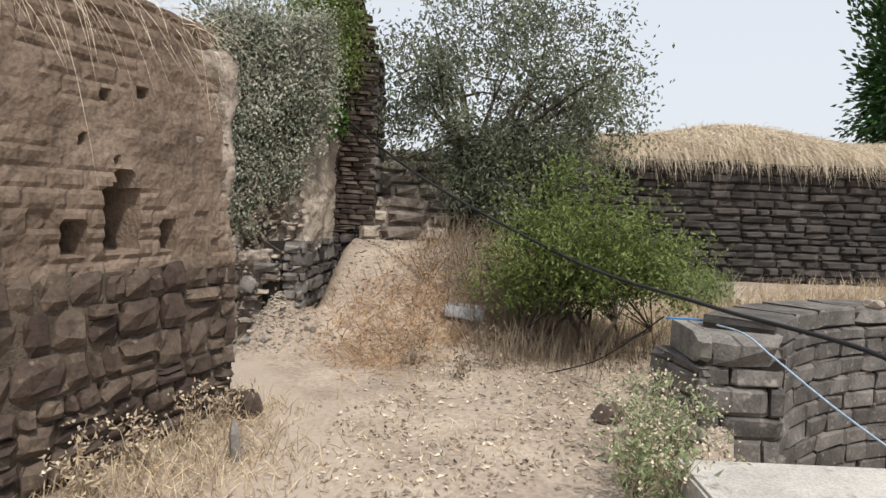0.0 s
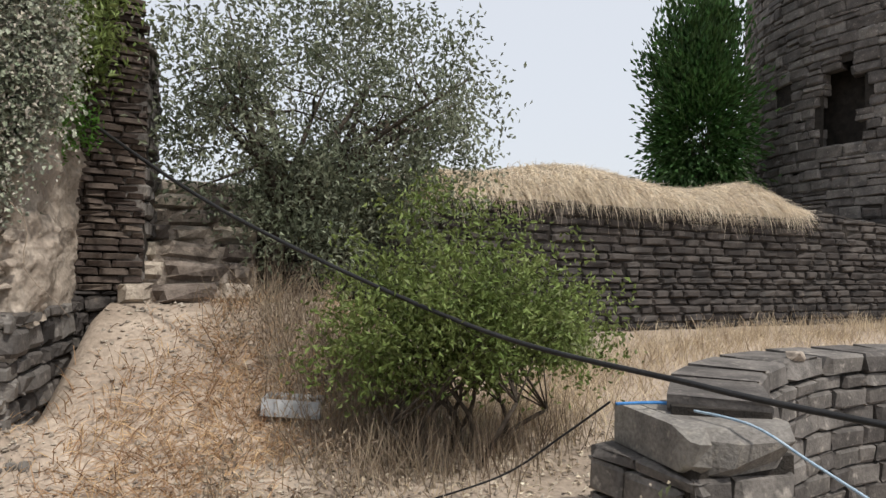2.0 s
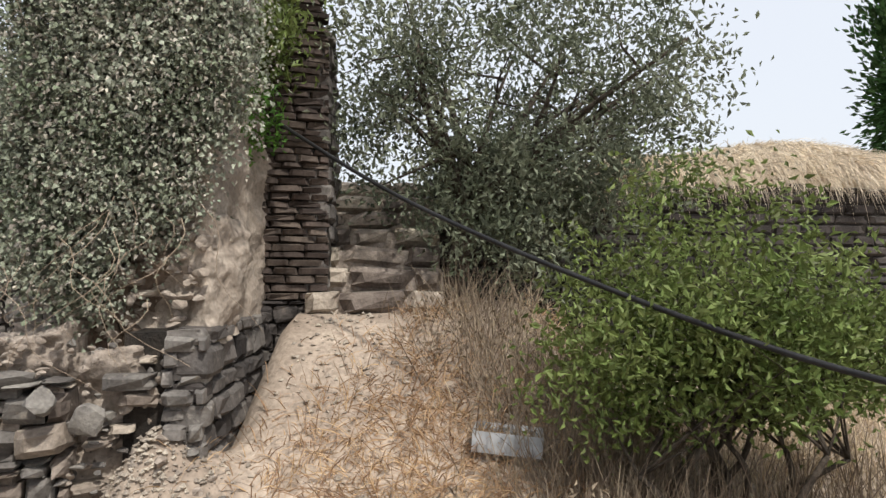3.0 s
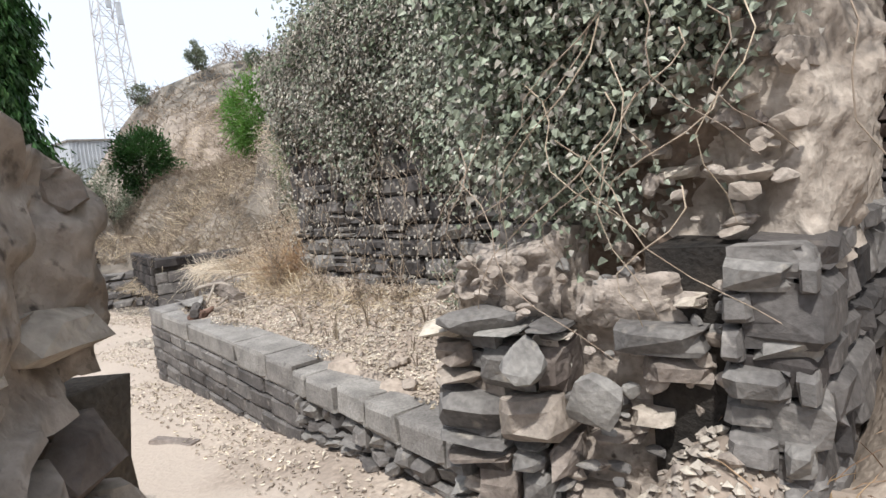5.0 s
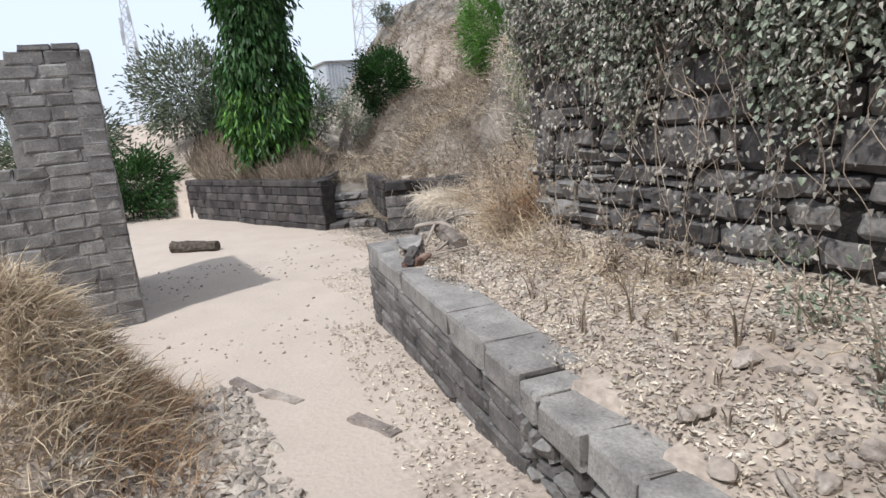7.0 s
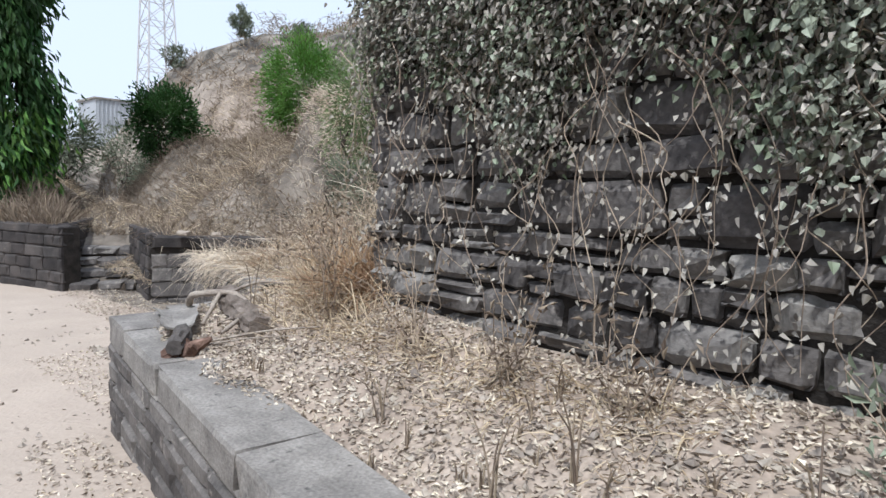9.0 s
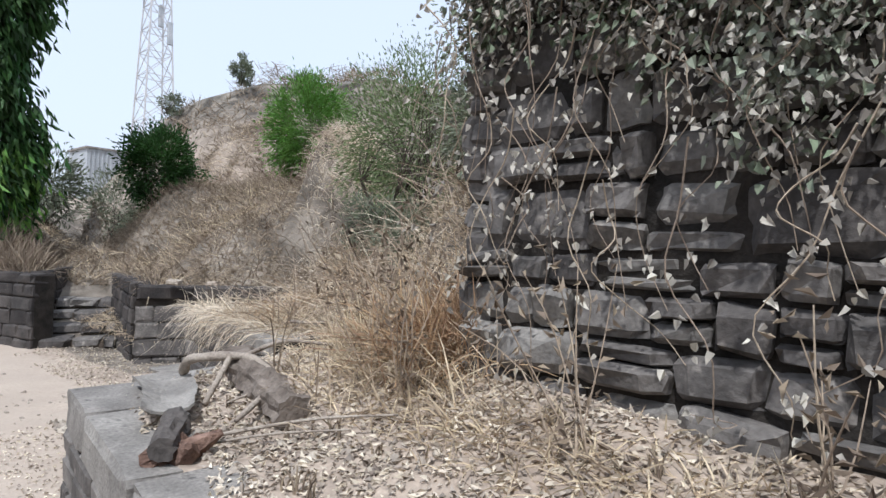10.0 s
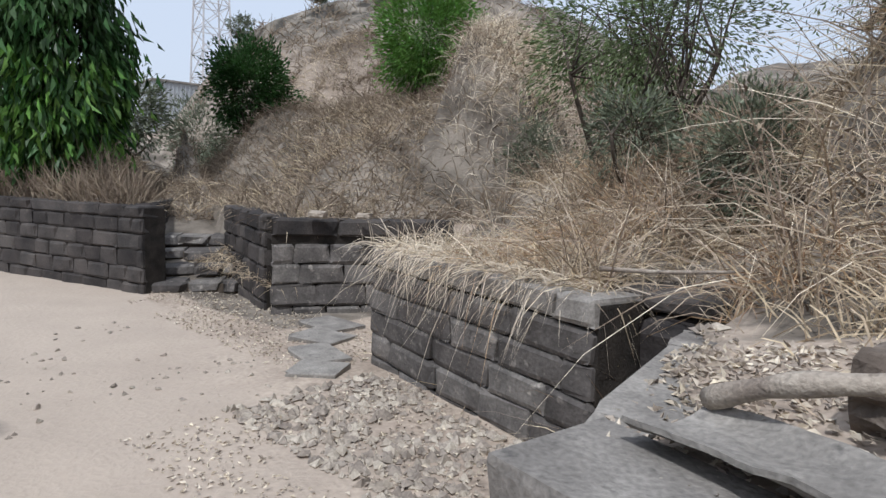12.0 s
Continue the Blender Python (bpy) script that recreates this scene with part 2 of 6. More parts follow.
def strands(name, base, dirs, length, width, material, parent=None, droop=0.5, segs=3, label=""):
    """Thin tapering curved blades: grass, straw."""
    n = len(base)
    length = np.broadcast_to(length, (n,)).astype(float)
    width = np.broadcast_to(width, (n,)).astype(float)
    d = unit(np.asarray(dirs, float))
    side = unit(np.cross(d, RNG.normal(0, 1, (n, 3))))
    droop = np.broadcast_to(droop, (n,)).astype(float)
    rows = []
    for k in range(segs):
        t = k / segs
        p = base + d * (length * t)[:, None]
        p = p + np.stack([np.zeros(n), np.zeros(n), -droop * length * t * t], 1)
        w = (width * (1 - 0.6 * t) * 0.5)[:, None]
        rows += [p - side * w, p + side * w]
    tip = base + d * length[:, None] + np.stack([np.zeros(n), np.zeros(n), -droop * length], 1)
    v = np.stack(rows + [tip], 1)
    m = 2 * segs + 1
    idx = np.arange(n)[:, None] * m
    faces = []
    for k in range(segs - 1):
        faces += (idx + np.array([2 * k, 2 * k + 1, 2 * k + 3, 2 * k + 2])).tolist()
    faces += (idx + np.array([m - 3, m - 2, m - 1])).tolist()
    return part(name, raw(name, v, faces), material, parent, label)


def ball(n, c, r, shell=0.35):
    """Points in an ellipsoid, denser towards its shell, with uneven gaps."""
    d = unit(RNG.normal(0, 1, (n, 3)))
    k = RNG.uniform(shell, 1, (n, 1)) ** 0.6
    return np.asarray(c) + d * k * np.asarray(r)


def clumps(centres, per, spread):
    c = np.repeat(centres, per, axis=0)
    return c + RNG.normal(0, 1, c.shape) * np.asarray(spread)


def stone_mesh(seed, rough=0.09, rnd=0.16, rim=0.11):
    """A hewn block of unit size, its face to -y."""
    r = np.random.default_rng(seed)
    v = []
    for back in (0, 1):
        for j in range(4):
            for i in range(4):
                edge = i in (0, 3) or j in (0, 3)
                if back and not edge:
                    continue
                x, z = (-0.5, rim - 0.5, 0.5 - rim, 0.5)[i], (-0.5, rim * 1.2 - 0.5, 0.5 - rim * 1.2, 0.5)[j]
                if back:
                    v.append((x, 0.5, z))
                else:
                    k = (i in (0, 3)) + (j in (0, 3))
                    x += r.normal(0, 0.028)
                    z += r.normal(0, 0.03)
                    if k == 2:
                        x *= 1 - rnd * 0.45
                        z *= 1 - rnd * 0.55
                    v.append((x, -0.5 + (rnd * 1.1 if k else 0) + r.normal(0, rough), z))
    bidx = [(i, j) for j in range(4) for i in range(4) if i in (0, 3) or j in (0, 3)]
    fi = lambda i, j: j * 4 + i
    bi = lambda i, j: 16 + bidx.index((i, j))
    f = [(fi(i, j), fi(i + 1, j), fi(i + 1, j + 1), fi(i, j + 1)) for j in range(3) for i in range(3)]
    loop = [(0, 0), (1, 0), (2, 0), (3, 0), (3, 1), (3, 2), (3, 3), (2, 3), (1, 3), (0, 3), (0, 2), (0, 1)]
    for a, b in zip(loop, loop[1:] + loop[:1]):
        f.append((fi(*b), fi(*a), bi(*a), bi(*b)))
    f.append(tuple(bi(*q) for q in loop))
    return raw("stone", v, f)


def rubble_mesh(seed):
    """A rounded field stone or clod of unit size."""
    r = np.random.default_rng(seed)
    bm = bmesh.new()
    bmesh.ops.create_icosphere(bm, subdivisions=2, radius=0.5)
    off = Vector(r.uniform(0, 50, 3))
    cut = [(Vector(unit(r.normal(0, 1, 3))), r.uniform(0.16, 0.36)) for _ in range(9)]
    for q in bm.verts:
        for nn, dd in cut:
            k = q.co.dot(nn) - dd
            if k > 0:
                q.co -= nn * k * 0.9
        q.co *= 1 + 0.12 * noise.noise(q.co * 4 + off)
    me = bpy.data.meshes.new("rock")
    bm.to_mesh(me)
    bm.free()
    return me


def variants(material, n=8, seed=0, rough=0.09, rnd=0.16, rim=0.11):
    out = []
    for i in range(n):
        me = stone_mesh(seed + i, rough, rnd, rim)
        me.materials.append(material)
        out.append(me)
    return out


def rubbles(material, n=6, seed=100):
    out = []
    for i in range(n):
        me = rubble_mesh(seed + i)
        me.materials.append(material)
        out.append(me)
    return out


S_BASALT = variants(M_BASALT, 8, 0, 0.05, 0.12, 0.16)
S_BLACK = variants(M_BLACK, 8, 20, 0.05, 0.12, 0.18)
S_GREY = variants(M_GREY, 8, 40, 0.06, 0.14, 0.2)
S_PLAT = variants(M_BASALT, 6, 65, 0.02, 0.05)
S_DRESSED = variants(M_GREY, 6, 60, 0.015, 0.035)
# black dressed blocks, which also paint shade on wall ends and flanks
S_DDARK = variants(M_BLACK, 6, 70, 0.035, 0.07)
S_CAP = variants(M_CAP, 6, 80, 0.012, 0.03)
S_BROWN = variants(M_BROWN, 8, 100, 0.05, 0.16, 0.24)
S_PALE = variants(mat("dusty_rubble_stone", (0.21, 0.175, 0.145), (0.39, 0.335, 0.28), 7, 0.94, 1.0, 38, tint=0.5, c3=(0.11, 0.09, 0.075), spots=0.75), 8, 140, 0.06, 0.16, 0.22)
S_DBAS = variants(M_BASALT, 8, 150, 0.035, 0.06)
S_BRICK = variants(M_BRICK, 5, 120, 0.06, 0.1)
R_GREY = rubbles(M_GREY)
R_BROWN = rubbles(M_BROWN, 6, 130)
R_EARTH = rubbles(M_RUBBLE, 6, 160)
R_PALE = rubbles(M_PLASTER, 5, 190)


def lay(parent, p0, p1, zb, zt, hs, ls, pool, rnd, depth=0.22, proud=0.02, joint=0.012, tilt=1.0, limit=300, name="stone", bend=None, keep=None, lean=0.0, joined=None, every=1.0, split=0.0):
    """Courses of blocks along p0 to p1 (face to the right of that way), from zb to zt. bend maps (u) to a plan point and a way."""
    p0, p1 = np.array(p0, float), np.array(p1, float)
    L = float(np.linalg.norm(p1 - p0)) if bend is None else bend(None)
    zbf = zb if callable(zb) else (lambda u: zb)
    ztf = zt if callable(zt) else (lambda u: zt)
    z = min(zbf(u) for u in np.linspace(0, L, 9))
    ztop = max(ztf(u) for u in np.linspace(0, L, 9))
    made, rest = 0, Acc()
    while z < ztop - 0.03:
        h = rnd.uniform(*hs)
        u = -rnd.uniform(0, ls[0])
        while u < L:
            ln = rnd.uniform(*ls)
            a, b = max(u, 0), min(u + ln, L)
            u += ln
            if b - a < 0.04:
                continue
            m = 0.5 * (a + b)
            hh = min(h, ztf(m) - z)
            if hh < 0.35 * h or z + h < zbf(m) or rnd.random() > every:
                continue
            if keep and not keep(m, z + hh / 2):
                continue
            if bend is None:
                w = (p1 - p0) / L
                c0 = p0 + w * m
            else:
                c0, w = bend(m)
            nrm = np.array([w[1], -w[0]])
            cells = [(a, b, 0.0, hh)]
            if rnd.random() < split:
                k = rnd.uniform(0.35, 0.65)
                cells = [(a, b, 0.0, hh * k), (a, b, hh * k, hh * (1 - k))] if rnd.random() < 0.6 or b - a < 0.16 else [(a, a + (b - a) * k, 0.0, hh * rnd.uniform(0.8, 1.0)), (a + (b - a) * k, b, 0.0, hh)]
            R = Matrix(((w[0], -nrm[0], 0), (w[1], -nrm[1], 0), (0, 0, 1))).to_4x4()
            for ca, cb, dz, ch in cells:
                out = rnd.uniform(-proud, proud) - lean * (z - zbf(0))
                c = c0 + w * ((ca + cb) / 2 - m) + nrm * (out - depth / 2)
                mtx = Matrix.Translation((c[0], c[1], z + dz + ch / 2)) @ R @ pose(0, 0, 0, rnd.gauss(0, tilt), rnd.gauss(0, tilt), rnd.gauss(0, tilt)) @ Matrix.Diagonal((cb - ca - joint, depth, ch - joint, 1))
                me = rnd.choice(pool)
                if made < limit:
                    ob = new(name, me)
                    ob.parent = parent
                    ob.matrix_parent_inverse = parent.matrix_world.inverted()
                    ob.matrix_basis = mtx
                else:
                    vv = np.array([mtx @ q.co for q in me.vertices])
                    rest.add(vv, [tuple(p.vertices) for p in me.polygons])
                made += 1
        z += h
    if rest.n:
        tagged(part("stones", rest.mesh("stones"), joined or M_BASALT_J, parent), kind="stuff")
    return made


def core(name, p0, p1, zb, zt, thick, inset, material, label, step=0.15, rough=0.02, lean=0.0, parent=None):
    """The body of a wall behind the plan line p0 to p1, with an uneven top."""
    p0, p1 = np.array(p0, float), np.array(p1, float)
    L = float(np.linalg.norm(p1 - p0))
    w = (p1 - p0) / L
    nrm = np.array([w[1], -w[0]])
    zbf = zb if callable(zb) else (lambda u: zb)
    ztf = zt if callable(zt) else (lambda u: zt)
    nu = max(2, int(L / step) + 1)
    H = max(ztf(u) for u in np.linspace(0, L, 9)) - zbf(0)
    nz = max(2, int(H / step) + 1)
    nt = max(2, int(thick / step) + 1)
    bm = bmesh.new()

    def place(a, t, h):
        u = L * a
        z0, z1 = zbf(u), ztf(u)
        q = p0 + w * u - nrm * (inset + t * (thick - inset) + lean * h * (z1 - z0) * (1 - 2 * t))
        z = z0 + h * (z1 - z0)
        v = Vector((q[0], q[1], z))
        return v + noise.noise_vector(v * 2.6) * rough * 0.8 + noise.noise_vector(v * 7) * rough * 0.4 + noise.noise_vector(v * 19) * rough * 0.22

    def sheet(na, nb, fn):
        g = [[bm.verts.new(fn(a / na, b / nb)) for b in range(nb + 1)] for a in range(na + 1)]
        for a in range(na):
            for b in range(nb):
                bm.faces.new((g[a][b], g[a + 1][b], g[a + 1][b + 1], g[a][b + 1]))

    sheet(nu, nz, lambda a, b: place(a, 0, b))
    sheet(nz, nu, lambda a, b: place(b, 1, a))
    sheet(nu, nt, lambda a, b: place(a, b, 1))
    sheet(nz, nt, lambda a, b: place(0, b, a))
    sheet(nt, nz, lambda a, b: place(1, a, b))
    bmesh.ops.remove_doubles(bm, verts=bm.verts, dist=0.0005)
    for fc in bm.faces:
        fc.smooth = rough > 0.04
    ob = part(name, bm, material, parent)
    if not parent:
        tagged(ob, label, "wall", kind="structure")
    return ob


# ---- ground ----
CV_C, CV_R = np.array([4.7, 2.55]), 2.8                             # well parapet
PL_A, PL_B = np.array([-7.99, 7.24]), np.array([-2.45, 6.34])     # platform front edge
B_A, B_B = np.array([-10.99, 9.21]), np.array([-8.72, 8.79])      # second block front edge
N_A, N_B = np.array([-13.24, 9.54]), np.array([-12.2, 11.3])      # nook front edge
N_S = np.array([-15.8, 10.12])                                    # far end of the nook's flank
B_E = np.array([-10.75, 10.3])
P_L, P_R = np.array([-22.0, 6.6]), np.array([-15.4, 8.88])        # retaining wall
P_S = np.array([-18.2, 10.3])
ST_A, ST_B = np.array([-15.5, 8.95]), np.array([-14.85, 9.9])     # foot of the yard steps
ST_BACK = np.array([-0.88, 0.475])
W_A, W_B = np.array([-6.38, 8.22]), np.array([-2.2, 7.92])        # creeper wall face


def smooth01(a, b, x):
    t = min(1.0, max(0.0, (x - a) / (b - a)))
    return t * t * (3 - 2 * t)


def line_y(a, b, x):
    return a[1] + (b[1] - a[1]) * (x - a[0]) / (b[0] - a[0])


def beyond(a, b, p):
    """How far p lies behind the wall face that runs from a to b."""
    w = (b - a) / math.hypot(*(b - a))
    return float(w[0] * (p[1] - a[1]) - w[1] * (p[0] - a[0]))


def gz(x, y):
    """Height of the ground."""
    z = float(np.interp(x, [-60, -14, -8, -4.7, -1.5, 3, 60], [-0.9, -0.8, -0.56, -0.3, 0.04, 0.15, 0.15]))
    n1 = noise.noise((x * 0.9, y * 0.9, 0)) * 0.03 + noise.noise((x * 3.1, y * 3.1, 4)) * 0.012
    # rise towards the stairs and the long wall
    if x > -1.6:
        z += 1.04 * smooth01(5.6, 7.6, y) * smooth01(-1.6, -1.1, x) * (1 - smooth01(0.6, 2.0, x))
        z += 0.40 * smooth01(6.2, 9.4, y) * smooth01(0.6, 2.0, x)
    # debris foot of the buttress
    z += 0.55 * math.exp(-(((x + 1.62) / 0.3) ** 2 + ((y - 6.2) / 0.28) ** 2))
    # the well inside the curved parapet
    if math.hypot(x - CV_C[0], y - CV_C[1]) < CV_R + 0.2:
        z -= 1.6
    # grassy debris bank
    z += 1.2 * math.exp(-(((x + 6.2) / 1.15) ** 2 + ((y - 4.5) / 0.52) ** 2))
    # platform soil
    if -8.3 < x < -2.0:
        f = line_y(PL_A, PL_B, x)
        if y > f + 0.16:
            left = -8.0 - 0.2 * (y - 7.24)
            if x > left + 0.14:
                z = 0.225 + 0.27 * smooth01(0.3, 1.35, y - f) * (0.2 + 0.8 * smooth01(-8.0, -6.9, x)) + n1
    # slope behind the blocks
    if x < -6.3:
        rough = n1 * 3 + 0.16 * noise.noise((x * 0.8, y * 0.8, 5))
        d = -1.0
        if x > -10.85:
            if x > -8.15:
                edge = 8.55
            elif x > -8.8:
                edge = 9.6
            else:
                edge = line_y(B_A, B_B, x) + 0.16
            d, base = y - edge, 0.2
        else:
            p = np.array([x, y])
            dn = min(beyond(N_A, N_B, p), beyond(N_S, N_A, p)) - 0.16
            dp = min(beyond(P_L, P_R, p), beyond(P_R, P_S, p)) - 0.16
            db = min(beyond(B_E, B_A, p), 9.0) - 0.16 if y > 9.2 and x > -12.0 else -1.0
            d, base = max(dn, dp, db), 0.26
            ds = float((p - ST_A) @ ST_BACK)
            if ds > 0 and beyond(P_R, P_S, p) <= 0.16 and beyond(ST_A, ST_B, p) > 0 and dn <= 0 and dp <= 0 and y < 14:
                z = max(z, min(-0.85 + 0.42 * ds, 0.3 + 0.2 * ds)) + rough * 0.6
            elif d <= 0 and y > 11.5:
                d = y - 11.5
        if d > 0:
            z = base + 0.34 * d * smooth01(0.0, 1.5, d) * (1 + 0.65 * smooth01(-10.5, -13, x))
            z = min(z, 2.6 + 0.02 * d) + rough * smooth01(0, 0.8, d)
            z += 1.7 * math.exp(-(((x + 7.0) / 1.3) ** 2 + ((y - 11.0) / 1.5) ** 2))
            z += 1.9 * math.exp(-(((x + 12.9) / 0.85) ** 4 + ((y - 12.9) / 0.7) ** 4))
    z += 0.9 * math.exp(-(((x + 19.6) / 2.2) ** 2 + ((y - 12.7) / 1.3) ** 2))
    # far rocky mound
    r = math.hypot((x + 29) / 13.5, (y - 26) / 12.5)
    if r < 1:
        k = max(0.0, 1 - r * r)
        z += 5.9 * k ** 0.9 * (1 + 0.3 * noise.noise((x * 0.3, y * 0.3, 9)))
        z += k ** 0.5 * (0.8 * noise.noise((x * 0.9, y * 0.9, 3)) + 0.5 * abs(noise.noise((x * 2.1, y * 2.1, 6))))
    return z + n1


def grid_axis(lo, hi, step, far):
    mid = list(np.arange(lo, hi + step / 2, step))
    k, out = step, []
    p = hi
    while p < far:
        k *= 1.25
        p += k
        out.append(p)
    k, out2 = step, []
    p = lo
    while p > -far:
        k *= 1.25
        p -= k
        out2.append(p)
    return out2[::-1] + mid + out


def build_ground():
    xs = grid_axis(-19.0, 10.5, 0.1, 900)
    ys = grid_axis(-2.5, 13.0, 0.1, 900)
    v = [(x, y, gz(x, y)) for y in ys for x in xs]
    k = len(xs)
    f = [(j * k + i, j * k + i + 1, (j + 1) * k + i + 1, (j + 1) * k + i) for j in range(len(ys) - 1) for i in range(k - 1)]
    me = raw("ground", v, f, True)
    at = me.attributes.new("worn", "FLOAT", "POINT")
    # the worn footpath and the swept yard
    wx = [2.0, 0.3, -0.6, -1.6, -3.2, -5.5, -8.0]
    wy = [-3.0, 1.0, 3.6, 5.0, 5.7, 5.9, 6.1]
    way = []
    for x, y, z in v:
        if x > -1.0:
            d = abs(x - float(np.interp(y, [-3, 1.5, 3.6, 5.0], [-0.3, -0.45, -0.75, -1.5])))
            if y > 4.8:
                d = 9.0
        else:
            d = abs(y - float(np.interp(x, wx[::-1], wy[::-1])))
        wide = 0.42 if x > -5 else 0.55 + 0.35 * (-5 - x)
        n1 = noise.noise((x * 1.7, y * 1.7, 2)) * 0.35
        k1 = 1 - smooth01(wide * 0.5, wide * 1.2, d + n1)
        if y > 8.9 or z > 0.12 and x < -2:
            k1 = 0
        way.append(k1)
    at.data.foreach_set("value", way)
    rk = me.attributes.new("rocky", "FLOAT", "POINT")
    rk.data.foreach_set("value", [smooth01(1.05, 0.6, math.hypot((x + 29) / 13.5, (y - 26) / 12.5)) if y > 14 and x < -12 else (0.8 if x < -6.3 and y > 8.5 and z > 0.28 or x < -12.4 and y > 9.3 else 0.0) for x, y, z in v])
    m = mat("dusty_earth", (0.29, 0.235, 0.188), (0.44, 0.366, 0.296), 1.6, 0.97, 1.0, 28, c3=(0.24, 0.195, 0.155), spots=0.6)
    n, l = m.node_tree.nodes, m.node_tree.links
    b = n["Principled BSDF"]
    old = b.inputs["Base Color"].links[0].from_socket
    a = n.new("ShaderNodeAttribute")
    a.attribute_name = "worn"
    mx = n.new("ShaderNodeMixRGB")
    mx.inputs[2].default_value = (0.44, 0.37, 0.305, 1)
    sc = n.new("ShaderNodeMath")
    sc.operation = "MULTIPLY"
    sc.inputs[1].default_value = 0.8
    l.new(a.outputs["Fac"], sc.inputs[0])
    l.new(sc.outputs[0], mx.inputs[0])
    l.new(old, mx.inputs[1])
    l.new(mx.outputs[0], b.inputs["Base Color"])
    a2 = n.new("ShaderNodeAttribute")
    a2.attribute_name = "rocky"
    rn = n.new("ShaderNodeTexNoise")
    rn.inputs["Scale"].default_value = 1.4
    rn.inputs["Detail"].default_value = 9
    gp = n.new("ShaderNodeNewGeometry")
    l.new(gp.outputs["Position"], rn.inputs["Vector"])
    cr = n.new("ShaderNodeValToRGB")
    cr.color_ramp.elements[0].position, cr.color_ramp.elements[0].color = 0.40, (0.055, 0.05, 0.042, 1)
    cr.color_ramp.elements[1].position, cr.color_ramp.elements[1].color = 0.64, (0.27, 0.24, 0.20, 1)
    l.new(rn.outputs[0], cr.inputs[0])
    m2 = n.new("ShaderNodeMixRGB")
    l.new(a2.outputs["Fac"], m2.inputs[0])
    l.new(mx.outputs[0], m2.inputs[1])
    l.new(cr.outputs[0], m2.inputs[2])
    l.new(m2.outputs[0], b.inputs["Base Color"])
    ob = part("ground", me, m)
    tagged(ob, "dry dusty earth with a pale worn footpath", "ground", kind="structure")


build_ground()

# ---- left mud wall on a fieldstone base ----
rnd = random.Random(3)
LW_E = np.array([-1.35, 4.2])
LW_W = unit(np.array([-0.5, -1.45]))
LW_END = LW_E + LW_W * 5.2


